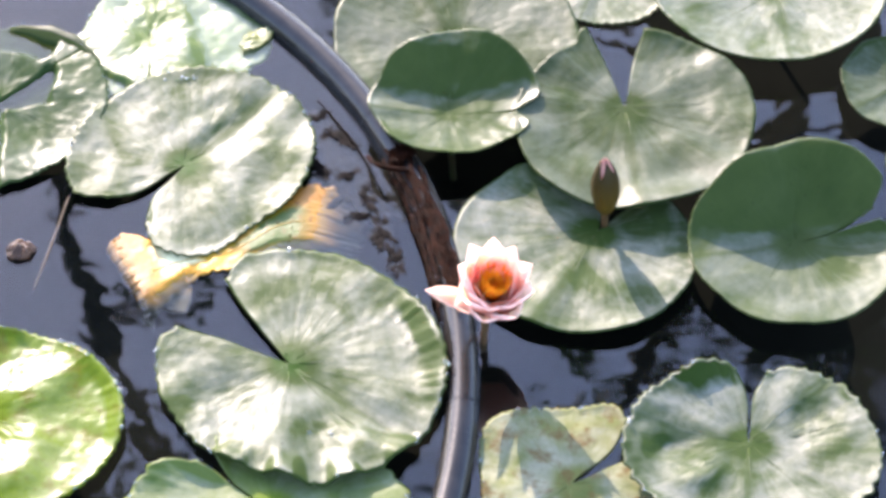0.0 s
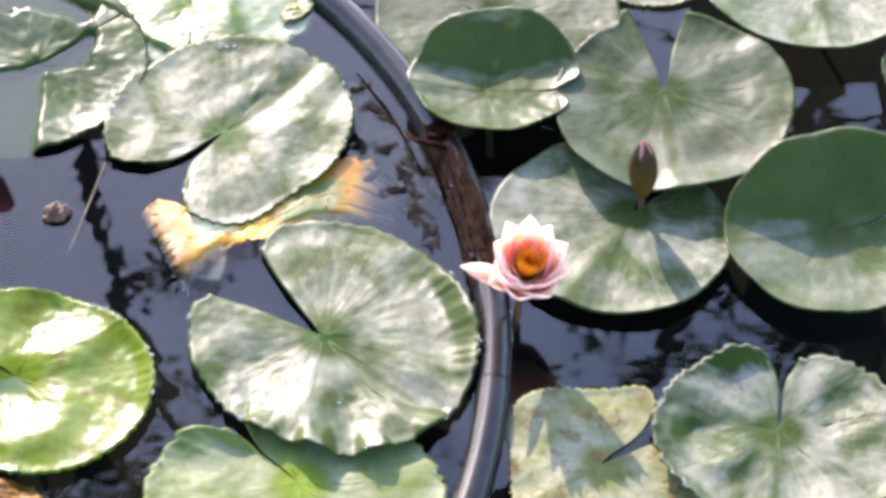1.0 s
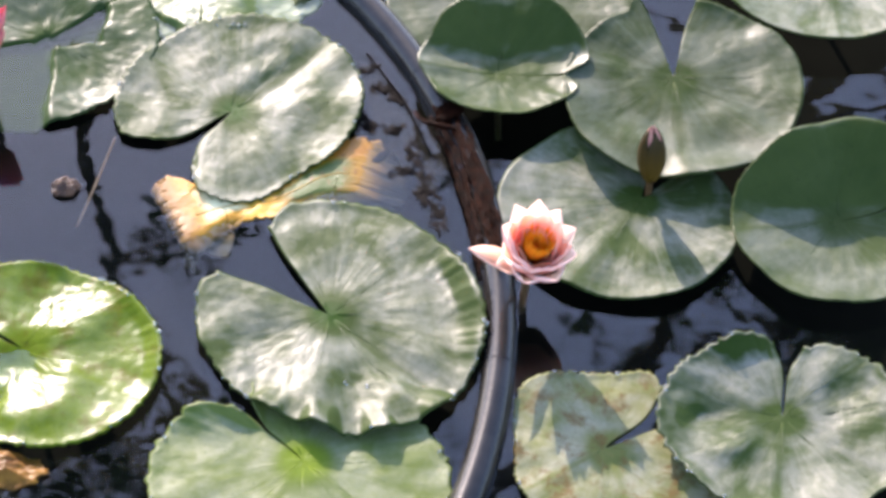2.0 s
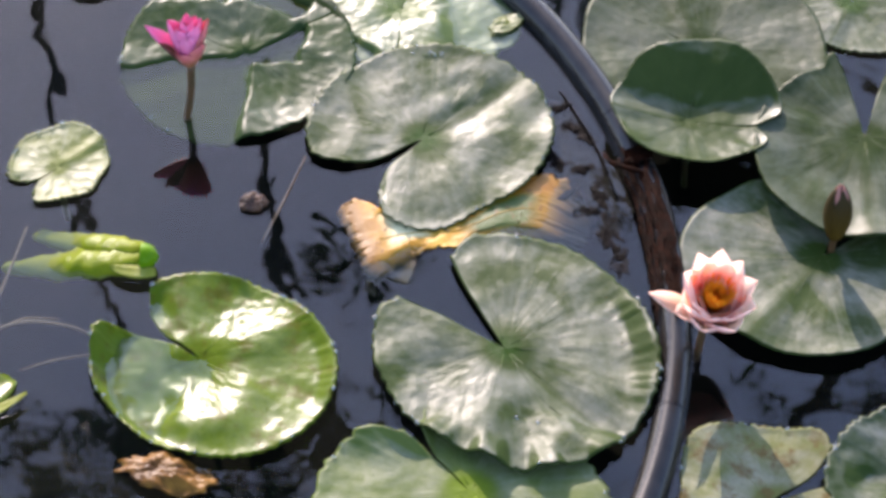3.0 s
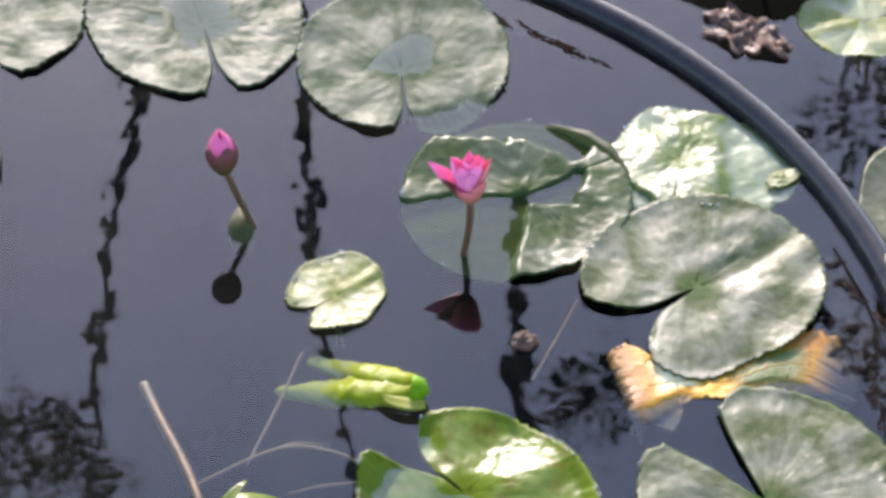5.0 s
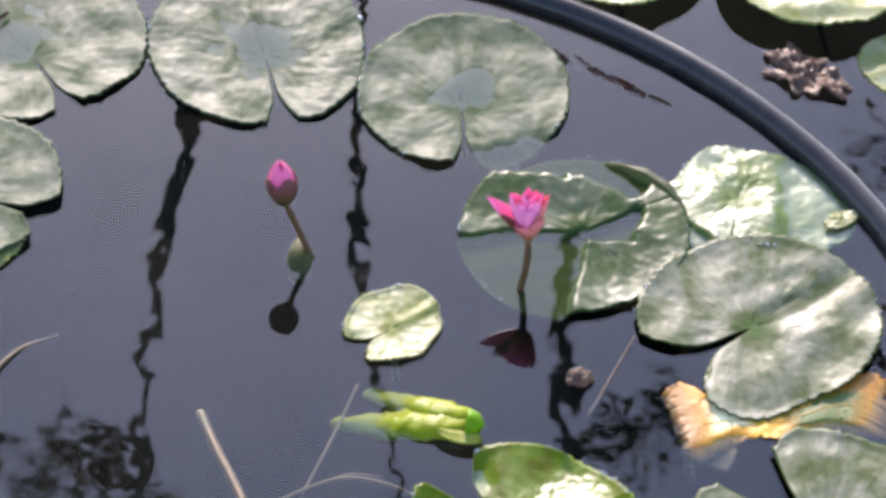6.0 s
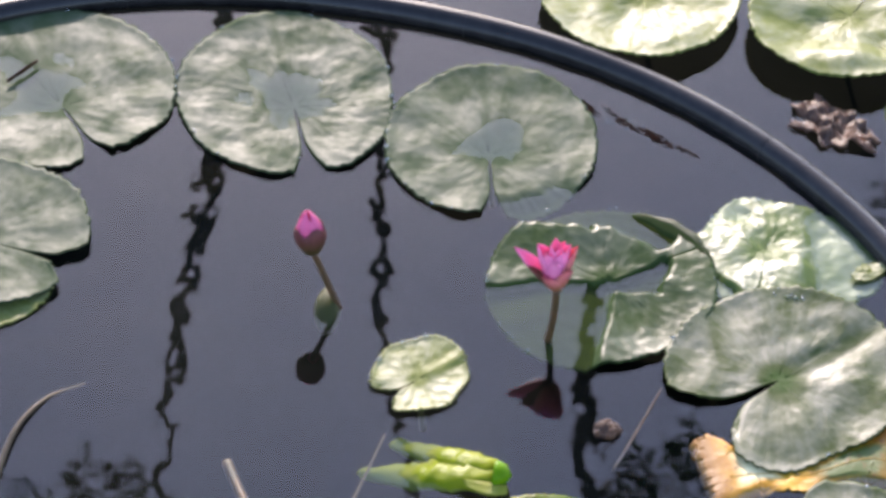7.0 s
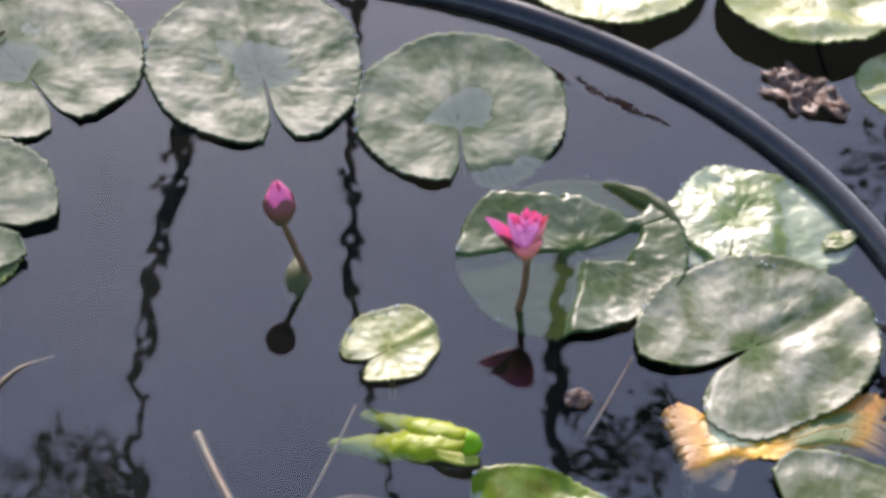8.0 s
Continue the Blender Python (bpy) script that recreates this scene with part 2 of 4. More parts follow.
BROWN = plain("brown_leaf", (0.030, 0.011, 0.004), (0.13, 0.055, 0.020), 90, 0.32, 0.9, 0.002, gloss=0.35)
RUST = plain("rusty_leaf", (0.045, 0.016, 0.003), (0.21, 0.095, 0.012), 45, 0.4, 0.5, 0.0015, gloss=0.12)
TAN = plain("dead_stalk", (0.060, 0.036, 0.015), (0.105, 0.064, 0.028), 90, 0.5, 0.6, 0.001)
BARK = plain("bark", (0.05, 0.04, 0.03), (0.12, 0.10, 0.08), 12, 0.9, 0.8, 0.01)
TREE_LEAF = plain("tree_leaf", (0.035, 0.06, 0.02), (0.06, 0.10, 0.03), 4, 0.6)
GRASS = plain("grass", (0.05, 0.08, 0.025), (0.10, 0.13, 0.05), 3, 0.9, 0.8, 0.02)

WATER, wnodes, wlinks, wbsdf = material("pond_water")
wnodes.remove(wbsdf)
clear = wnodes.new("ShaderNodeBsdfTransparent")
clear.inputs[0].default_value = (0.88, 0.92, 0.86, 1)
shine = wnodes.new("ShaderNodeBsdfGlossy")
shine.inputs["Roughness"].default_value = 0.02
facing = node(wnodes, "ShaderNodeLayerWeight", Blend=0.5)
steepness = wnodes.new("ShaderNodeMath")
steepness.operation, steepness.inputs[1].default_value = "POWER", 5.0
mirrored = wnodes.new("ShaderNodeMath")
mirrored.operation, mirrored.inputs[1].default_value, mirrored.inputs[2].default_value = "MULTIPLY_ADD", 0.948, 0.052
wmix = wnodes.new("ShaderNodeMixShader")
wwhere = wnodes.new("ShaderNodeTexCoord").outputs["Object"]
swell = node(wnodes, "ShaderNodeTexNoise", Scale=20.0, Detail=2.0, Roughness=0.4)
wlinks.new(wwhere, swell.inputs["Vector"])
wbump = node(wnodes, "ShaderNodeBump", Strength=1.0, Distance=0.0003)
wlinks.new(swell.outputs[0], wbump.inputs["Height"])
for target in (shine, facing):
    wlinks.new(wbump.outputs[0], target.inputs["Normal"])
wlinks.new(facing.outputs["Facing"], steepness.inputs[0])
wlinks.new(steepness.outputs[0], mirrored.inputs[0])
wlinks.new(mirrored.outputs[0], wmix.inputs[0])
wlinks.new(clear.outputs[0], wmix.inputs[1])
wlinks.new(shine.outputs[0], wmix.inputs[2])
wlinks.new(wmix.outputs[0], wnodes["Material Output"].inputs[0])


# ---- helpers for shapes ----
def mesh_object(name, verts, faces, mat, parent=None, label="", uvs=None, smooth=True):
    me = bpy.data.meshes.new(name)
    me.from_pydata([tuple(v) for v in verts], [], faces)
    me.materials.append(mat)
    if smooth:
        me.polygons.foreach_set("use_smooth", [True] * len(me.polygons))
    if uvs is not None:
        layer = me.uv_layers.new(name="UVMap")
        flat = np.asarray(uvs, float)[[loop.vertex_index for loop in me.loops]]
        layer.data.foreach_set("uv", flat.ravel())
    me.update()
    ob = new(name, me)
    if parent is not None:
        ob.parent = parent
    if label:
        tagged(ob, label)
    return ob


def holder(name, at, label, category, group="", turn=(0, 0, 0)):
    ob = new(name)
    ob.empty_display_size = 0.02
    ob.matrix_world = pose(*at, *turn)
    return tagged(ob, label, category, group)


def sheet(grid, thick):
    """A thin closed slab under a grid of points [row][column]: verts, faces and uv."""
    g = np.asarray(grid, float)
    n, m = g.shape[:2]
    du, dv = np.gradient(g, axis=0), np.gradient(g, axis=1)
    nor = np.cross(dv, du)
    length = np.linalg.norm(nor, axis=-1, keepdims=True)
    nor = nor / np.maximum(length, 1e-12)
    low = g - nor * thick
    verts = np.concatenate([g.reshape(-1, 3), low.reshape(-1, 3)])
    at = lambda i, j, k=0: k * n * m + i * m + j
    faces = []
    for i in range(n - 1):
        for j in range(m - 1):
            faces.append((at(i, j), at(i + 1, j), at(i + 1, j + 1), at(i, j + 1)))
            faces.append((at(i, j, 1), at(i, j + 1, 1), at(i + 1, j + 1, 1), at(i + 1, j, 1)))
    rim = [(0, j) for j in range(m)] + [(i, m - 1) for i in range(1, n)] + [(n - 1, j) for j in range(m - 2, -1, -1)] + [(i, 0) for i in range(n - 2, 0, -1)]
    for a, b in zip(rim, rim[1:] + rim[:1]):
        faces.append((at(*a), at(*b), at(*b, 1), at(*a, 1)))
    uv = [(j / (m - 1), i / (n - 1)) for i in range(n) for j in range(m)] * 2
    return verts, faces, uv


def tube(points, radii, sides=10, closed=False):
    """A round bar through points."""
    p = [Vector(q) for q in points]
    verts, faces = [], []
    side = Vector((0.31, 0.17, 0.93))
    for i, q in enumerate(p):
        a, b = (p[i - 1], p[(i + 1) % len(p)]) if closed else (p[max(i - 1, 0)], p[min(i + 1, len(p) - 1)])
        along = (b - a).normalized()
        u = (side - along * side.dot(along)).normalized()
        v = along.cross(u)
        r = radii[i] if hasattr(radii, "__len__") else radii
        verts += [q + (u * math.cos(k * math.tau / sides) + v * math.sin(k * math.tau / sides)) * r for k in range(sides)]
    count = len(p)
    for i in range(count if closed else count - 1):
        for k in range(sides):
            a, b = i * sides, ((i + 1) % count) * sides
            faces.append((a + k, a + (k + 1) % sides, b + (k + 1) % sides, b + k))
    if not closed:
        faces += [tuple(reversed(range(sides))), tuple(range((count - 1) * sides, count * sides))]
    return verts, faces


def smoothstep(a, b, x):
    s = min(max((x - a) / (b - a), 0.0), 1.0)
    return s * s * (3 - 2 * s)


RIMS = {}


def lily_pad(label, apex, centre, axes, turn, notch, mat, z=0.003, cup=0.0, power=2.0, tilt=(0, 0), wave=0.002, teeth=0.0048, points=0, seed=1,
             rims=(), lobe=0.22, height=None, crinkle=(0.0, 60.0), facets=(), seen=None, veins=7, thick=0.0016, lip=0.0008, ridge=0.0015, bulges=(), bow=9.0, group="lily pads on the pond"):
    """A round leaf cut in from the rim to its stalk. rims: (degrees, half width, lift) where the edge turns up or sinks; facets: (x, y, width,
    slope) where the leaf leans away from the viewer; bulges: (degrees, half
    width, length) where the outline swells or draws in; seen: the height at which the outline was taken, from which it slides along the view."""
    rng = random.Random(seed)
    seen = z if seen is None else seen
    away = Vector((centre[0] - 0.1, centre[1] + 1.63)).normalized()
    shift = (z + cup - seen) * 1.03
    centre = (centre[0] - away.x * shift, centre[1] - away.y * shift)
    shift = (z - seen) * 1.03
    apex = (apex[0] - away.x * shift, apex[1] - away.y * shift)
    a0, a1 = notch[1], notch[0] + 360
    count, rings = 210, 32
    ca, sa = math.cos(radians(turn)), math.sin(radians(turn))
    bumps = [(rng.uniform(0, 360), rng.randint(2, 9), rng.uniform(0.3, 1.0)) for _ in range(6)]
    nteeth = points or rng.randint(52, 70)

    bow = min(bow, 0.38 * (a0 - notch[0]))

    def surface(deg, s, f):
        edge = min(f, 1 - f) * (a1 - a0)
        deg += (-1 if f < 0.5 else 1) * bow * math.sin(math.pi * min(s * 1.05, 1.0)) * (1 - smoothstep(0, 40, edge))
        d = (math.cos(radians(deg)), math.sin(radians(deg)))
        ex, ey = apex[0] - centre[0], apex[1] - centre[1]
        px, py = (ex * ca + ey * sa) / axes[0], (-ex * sa + ey * ca) / axes[1]
        dx, dy = (d[0] * ca + d[1] * sa) / axes[0], (-d[0] * sa + d[1] * ca) / axes[1]
        qa, qb, qc = dx * dx + dy * dy, px * dx + py * dy, px * px + py * py - 1
        reach = (-qb + math.sqrt(max(qb * qb - qa * qc, 0))) / qa
        reach *= 1 - lobe * (1 - smoothstep(0, 16, edge)) ** 1.6
        for at, half, more in bulges:
            reach += more * (1 - smoothstep(0.0, half, abs((deg - at + 180) % 360 - 180)))
        reach += sum(0.0009 * k * math.sin(radians(deg * n + p)) for p, n, k in bumps)
        saw = (deg / 360 * nteeth + 0.9 * noise.noise((deg * 0.08, seed, 1.5))) % 1.0
        reach += teeth * (abs(saw - 0.5) * 2 - 0.5) * (0.45 + 0.9 * abs(noise.noise((deg * 0.09, seed, 0.5)))) + (0.0004 + 0.35 * teeth) * noise.noise((deg * 0.45, seed, 3.0))
        x, y = apex[0] + d[0] * reach * s, apex[1] + d[1] * reach * s
        u, v = (x - centre[0]) / axes[0], (y - centre[1]) / axes[0]
        rho = min(math.hypot(u, v), 1.3)
        h = z + cup * rho ** power + tilt[0] * (x - centre[0]) + tilt[1] * (y - centre[1])
        h += wave * (0.3 + 0.7 * s) * noise.noise((x * 26 + seed * 3.1, y * 26, seed)) + wave * 0.6 * s * s * math.sin(radians(deg * 7 + seed * 40)) * (0.4 + 0.6 * math.sin(deg * 0.05 + seed))
        h += 0.00048 * noise.noise((x * 110, y * 110, seed * 5.0)) + 0.00012 * s * math.sin(radians(deg * 17 + 60 * noise.noise((deg * 0.03, seed, s * 2))))
        if crinkle[0]:
            h += crinkle[0] * noise.fractal((x * crinkle[1], y * crinkle[1], seed * 2.0), 0.6, 2.0, 3)
        for fx, fy, width, slope in facets:
            gx, gy = x - fx, y - fy
            near = math.exp(-((gx * gx + gy * gy) / (width * width)) ** 2)
            h += near * (slope * (gx * 0.60 - gy * 0.80) + 0.0008 * noise.fractal((x * 100, y * 100, seed), 0.7, 2.0, 3))
        mid = radians((a0 + a1) / 2)
        gx, gy = (x - apex[0]) / axes[0], (y - apex[1]) / axes[0]
        off, along = abs(gx * math.sin(mid) - gy * math.cos(mid)), gx * math.cos(mid) + gy * math.sin(mid)
        h += ridge * (1 - smoothstep(0.0, 0.20, off)) * smoothstep(-0.05, 0.3, along)
        here = math.degrees(math.atan2(y - centre[1], x - centre[0]))
        for at, half, lift, *start in rims:
            gap = abs((here - at + 180) % 360 - 180)
            h += lift * (1 - smoothstep(half * 0.3, half, gap)) * smoothstep(*(start or (0.62,)), 1.0, s)
        h += lip * smoothstep(0.90, 1.0, s + 0.03 * noise.noise((deg * 0.06, seed, 0.0)))
        if height:
            h += height(u, v)
        if z > 0.001:
            h = max(h, 0.0013 + 0.1 * h)
        return x, y, h

    base = Vector((*apex, 0.0))
    thing = holder("lily_pad", base, label, "lily pad", group)
    verts, uvs = [], []
    for i in range(count + 1):
        f = i / count
        for j in range(rings + 1):
            s = (j / rings) ** 0.85
            verts.append(Vector(surface(a0 + (a1 - a0) * f, s, f)) - base)
            uvs.append((f, s))
    RIMS[seed] = [base + verts[i * (rings + 1) + rings] for i in range(count)]
    n = len(verts)
    verts += [v - Vector((0, 0, thick)) for v in verts]
    uvs += uvs
    w = rings + 1
    faces = []
    for i in range(count):
        for j in range(rings):
            a, b, c, e = i * w + j, i * w + j + 1, (i + 1) * w + j + 1, (i + 1) * w + j
            faces += [(a, b, c, e), (a + n, e + n, c + n, b + n)]
        a, b = i * w + rings, (i + 1) * w + rings
        faces.append((a, a + n, b + n, b))
    for j in range(rings):
        faces.append((j, j + n, j + 1 + n, j + 1))
        a = count * w + j
        faces.append((a, a + 1, a + 1 + n, a + n))
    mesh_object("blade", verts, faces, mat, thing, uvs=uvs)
    for k in range(veins):
        f = (k + 0.5 + rng.uniform(-0.2, 0.2)) / veins if k else 0.5
        size = 0.0011 if k == 0 else 0.0007
        line = [Vector(surface(a0 + (a1 - a0) * (f + 0.012 * math.sin(s * 5 + k)), s, 0.5)) - base - Vector((0, 0, size * 0.55)) for s in (0.06, 0.2, 0.35, 0.5, 0.64, 0.76, 0.86)]
        v, fc = tube(line, [size * (1 - 0.12 * i) for i in range(7)], 6)
        mesh_object("midrib" if k == 0 else "vein", v, fc, mat, thing, uvs=[(f, 0.6)] * len(v))
    top = surface(a0 + (a1 - a0) * 0.5, 0.02, 0.5)[2]
    drop = [Vector((0, 0, top - thick * 0.6)), Vector((0.004, 0.006, -0.06)), Vector((0.02, 0.03, -0.25)), Vector((0.03, 0.04, -0.44))]
    v, fc = tube(drop, 0.003, 8)
    mesh_object("stalk", v, fc, STALK, thing, "reddish-green stalk going down into the water")
    return thing


def scrap(name, label, category, centre, axes, turn, z, amp, mat, seed, rough=35.0, thick=0.0015, ragged=0.25, hump=0.0):
    """A wrinkled torn piece of dead leaf."""
    verts, uvs, faces = [], [], []
    ca, sa = math.cos(radians(turn)), math.sin(radians(turn))
    count, rings = 60, 12
    for i in range(count):
        a = math.tau * i / count
        r = 1 + ragged * noise.fractal((math.cos(a) * 2.2 + seed, math.sin(a) * 2.2, seed), 0.7, 2.0, 4)
        for j in range(rings + 1):
            s = j / rings
            px, py = axes[0] * r * s * math.cos(a), axes[1] * r * s * math.sin(a)
            x, y = px * ca - py * sa, px * sa + py * ca
            h = z + amp * noise.fractal((x * rough, y * rough, seed * 1.7), 0.6, 2.0, 4) + hump * (1 - s * s)
            verts.append((x, y, h))
            uvs.append((i / count, s))
    n, w = len(verts), rings + 1
    verts += [(x, y, h - thick) for x, y, h in verts]
    uvs += uvs
    for i in range(count):
        k = (i + 1) % count
        for j in range(rings):
            a, b, c, e = i * w + j, i * w + j + 1, k * w + j + 1, k * w + j
            faces += [(a, b, c, e), (a + n, e + n, c + n, b + n)]
        a, b = i * w + rings, k * w + rings
        faces.append((a, a + n, b + n, b))
    ob = mesh_object(name, verts, faces, mat, uvs=uvs)
    ob.location = (*centre, 0)
    return tagged(ob, label, category)


# ---- pond, murky depth and banks ----
def disc_ring(name, inner, outer, z, mat, steps=96, wobble=0.0):
    verts, faces = [], []
    for k in range(steps):
        a = math.tau * k / steps
        r = inner * (1 + wobble * math.sin(3 * a) + wobble * 0.6 * math.sin(7 * a + 1))
        verts += [(r * math.cos(a), 1.4 + r * math.sin(a), z), (outer * math.cos(a), 1.4 + outer * math.sin(a), z)]
    for k in range(steps):
        a, b = 2 * k, 2 * ((k + 1) % steps)
        faces.append((a, a + 1, b + 1, b))
    return mesh_object(name, verts, faces, mat)


def flat(name, half, z, mat):
    return mesh_object(name, [(-half, 1.4 - half, z), (half, 1.4 - half, z), (half, 1.4 + half, z), (-half, 1.4 + half, z)], [(0, 1, 2, 3)], mat)


tagged(flat("water", 3.6, 0.0, WATER), "still dark pond water mirroring the sky", "water", kind="structure")
# added dark sheet in place of turbid water; hides everything deeper
tagged(flat("pond_bottom", 3.6, -0.07, MUD), "dark sheet standing in for murky depth of water", "mud", kind="structure")
ground = disc_ring("ground", 2.75, 900.0, 0.12, GRASS, wobble=0.01)
tagged(ground, "grassy bank round the pond", "ground", kind="structure")
bank_v, bank_f = [], []
for k in range(96):
    a = math.tau * k / 96
    r = 2.75 * (1 + 0.01 * math.sin(3 * a) + 0.006 * math.sin(7 * a + 1))
    bank_v += [(r * math.cos(a), 1.4 + r * math.sin(a), 0.12), ((r - 0.15) * math.cos(a), 1.4 + (r - 0.15) * math.sin(a), -0.45)]
for k in range(96):
    a, b = 2 * k, 2 * ((k + 1) % 96)
    bank_f.append((a, b, b + 1, a + 1))
tagged(mesh_object("bank", bank_v, bank_f, MUD), "muddy sloping edge of the pond", "bank", kind="structure")

# ---- the black pipe ring ----
RING_C, RING_R, PIPE_R = (-0.405, 0.006), 0.700, 0.0145
ring = holder("pipe_ring", (*RING_C, 0.003), "black plastic pipe hoop floating on the water", "pipe")


def ring_point(a):
    """A point of the hoop's middle line; the far side is a little out of round."""
    r = RING_R + 0.024 * smoothstep(82, 125, math.degrees(a)) * (1 - smoothstep(150, 210, math.degrees(a)))
    return r * math.cos(a), r * math.sin(a), 0.0


for k in range(12):
    start, stop = -6.9 + 30 * k + 0.05, 23.1 + 30 * k - 0.05
    angles = [radians(start + (stop - start) * i / 24) for i in range(25)]
    v, f = tube([ring_point(a) for a in angles], PIPE_R, 28)
    mesh_object("pipe_section", v, f[:-2], PIPE, ring)
    a = radians(-6.9 + 30 * k)
    v, f = tube([ring_point(a + e) for e in (-0.003, 0, 0.003)], PIPE_R - 0.0010, 28)
    mesh_object("joint", v, f[:-2], PIPE_GAP, ring, "narrow dark joint between two pipe lengths")


# ---- lily pads ----
def sunken(u, v):
    """The half-drowned leaf: its far part and its rim on one side stand out of the water, the rest lies just under it."""
    ragged = 0.10 * noise.noise((u * 3.2, v * 3.2, 4.0)) + 0.05 * noise.noise((u * 9.0, v * 9.0, 2.0))
    d = v - 0.34 - 0.20 * u
    back = (1 - smoothstep(0.0, 0.09, abs(d) - 0.30 * (1 - smoothstep(-0.1, 0.62, u)) - ragged))
    a = math.degrees(math.atan2(v, u))
    shake = 0.5 * ragged
    lobe = smoothstep(0.04, 0.12, u + shake) * smoothstep(0.0, 0.08, -v + shake)
    edge = smoothstep(0.46, 0.54, u + shake) * (1 - smoothstep(50, 60, a))
    side = max(lobe, edge) * (1 - smoothstep(100, 104, abs(a)))
    bowl = 0.030 * ((u - 0.45) ** 2 + (v + 0.35) ** 2)
    return max(back * (0.0075 + 0.020 * max(d + 0.1, 0.0)), side * (0.0062 + min(bowl, 0.006)))


def awash(u, v):
    """The wet leaf beside the pipe: its middle stands out of the water and leans to the sun, the side by the pipe lies under it."""
    ragged = 0.05 * noise.noise((u * 6.0, v * 6.0, 7.0))
    dry = 1 - smoothstep(0.32, 0.50, u + ragged + 0.10 * v)
    dry *= smoothstep(-0.36, -0.26, v + ragged + 0.34 * smoothstep(-0.35, 0.25, u))
    return dry * (0.0068 + 0.006 * (0.6 * u - 0.8 * v) + 0.002 * noise.noise((u * 5.0, v * 5.0, 1.0))) + 0.002 * (1 - dry)


lily_pad("large green lily pad with a deep notch and toothed rim", (0.147, -0.017), (0.156, -0.015), (0.138, 0.120), -61, (117, 153), PAD_MID, 0.0065, 0.002, seed=1, ridge=-0.004, seen=0.0045, wave=0.003, teeth=0.0036, points=46, rims=((8, 50, 0.010, 0.80), (-98, 9, 0.008, 0.72), (-76, 8, 0.008, 0.74), (-52, 10, 0.009, 0.74), (-120, 10, 0.006, 0.76)), bow=2.0, lobe=0.14, facets=((0.10, -0.082, 0.052, 0.11), (0.185, -0.105, 0.030, 0.15)))
lily_pad("green lily pad with a raised midrib beside the pipe", (0.061, 0.235), (0.068, 0.252), (0.117, 0.110), -130, (-150, -117), PAD_MID, 0.005, 0.003, seed=2, ridge=-0.0038, seen=0.003, wave=0.003, bulges=((-85, 40, 0.016),), rims=((-85, 60, -0.0042, 0.45),), facets=((0.115, 0.262, 0.03, 0.12), (0.10, 0.30, 0.02, 0.16)))
lily_pad("bright yellow-green lily pad, wet and shining", (-0.111, -0.052), (-0.099, -0.056), (0.109, 0.098), 142, (135, 160), PAD_FRESH, 0.0009, 0.006, seed=3, wave=0.0018, teeth=0.0032, rims=((168, 16, 0.012, 0.7), (10, 50, 0.006, 0.84)), facets=((-0.072, -0.006, 0.041, 0.24), (-0.104, -0.098, 0.044, 0.25)), veins=3, crinkle=(0.0003, 80.0), height=lambda u, v: 0.0022 - 0.0085 * smoothstep(0.22, 0.48, -u - 0.15 * v + 0.1 * noise.noise((u * 4, v * 4, 2.0))) * (1 - smoothstep(0.80, 0.97, math.hypot(u, v))))
lily_pad("pale green lily pad with a curled lobe", (0.125, -0.176), (0.121, -0.200), (0.122, 0.116), 0, (126, 138), PAD_LOBED, 0.0015, 0.001, seed=4, wave=0.0025, teeth=0.005, points=40, rims=((128, 26, 0.010, 0.5),))
lily_pad("dark green cupped lily pad with grey patches", (0.522, -0.139), (0.526, -0.140), (0.107, 0.096), 175, (70, 90), PAD_BLOOM, 0.004, 0.014, seed=5, wave=0.003, seen=0.008, lobe=0.10, teeth=0.0055, points=44, facets=((0.468, -0.155, 0.030, 0.38), (0.585, -0.13, 0.028, 0.16)), rims=((105, 22, 0.005, 0.7),))
lily_pad("decaying brown-spotted lily pad", (0.372, -0.166), (0.383, -0.184), (0.100, 0.084), 100, (16, 50), PAD_OLD, 0.002, 0.001, seed=6, wave=0.003, teeth=0.004, points=70, bulges=((130, 45, 0.020), (60, 20, 0.012)), lobe=0.06)
lily_pad("dark green raised lily pad with a wide notch", (0.468, 0.262), (0.476, 0.250), (0.121, 0.109), -119, (73, 104), PAD_DARK, 0.018, 0.010, teeth=0.0010, seed=7, wave=0.004, seen=0.02, lobe=0.0, bow=3.0, bulges=((106, 9, 0.012),))
lily_pad("dark green lily pad under the peach flower", (0.426, 0.112), (0.404, 0.098), (0.109, 0.103), 137, (33, 82), PAD_BLOOM, 0.006, 0.006, teeth=0.0010, seed=8, wave=0.003, seen=0.012)
lily_pad("dark cupped lily pad with a narrow slit", (0.597, 0.076), (0.600, 0.096), (0.118, 0.098), -99, (8, 16), PAD_CUPPED, 0.006, 0.014, teeth=0.0010, seed=9, wave=0.003, seen=0.02, bulges=((92, 95, -0.044),), rims=((90, 105, 0.042, 0.10),))
lily_pad("dark green cupped lily pad lying over another", (0.306, 0.270), (0.314, 0.302), (0.084, 0.080), -112, (-6, -3), PAD_CUPPED, 0.020, 0.010, teeth=0.0010, seed=10, wave=0.002, seen=0.015, bulges=((90, 90, -0.024),), rims=((90, 95, 0.026, 0.10),))
lily_pad("green lily pad half under its neighbour", (0.320, 0.380), (0.322, 0.395), (0.118, 0.118), 0, (-78, -68), PAD_DARK, 0.004, 0.006, teeth=0.0010, seed=11, seen=0.006)
lily_pad("small pale lily pad lying in the water", (0.375, 0.375), (0.378, 0.374), (0.050, 0.050), 0, (120, 135), PAD_DUSTY, 0.001, 0.0, seed=12, wave=0.001)
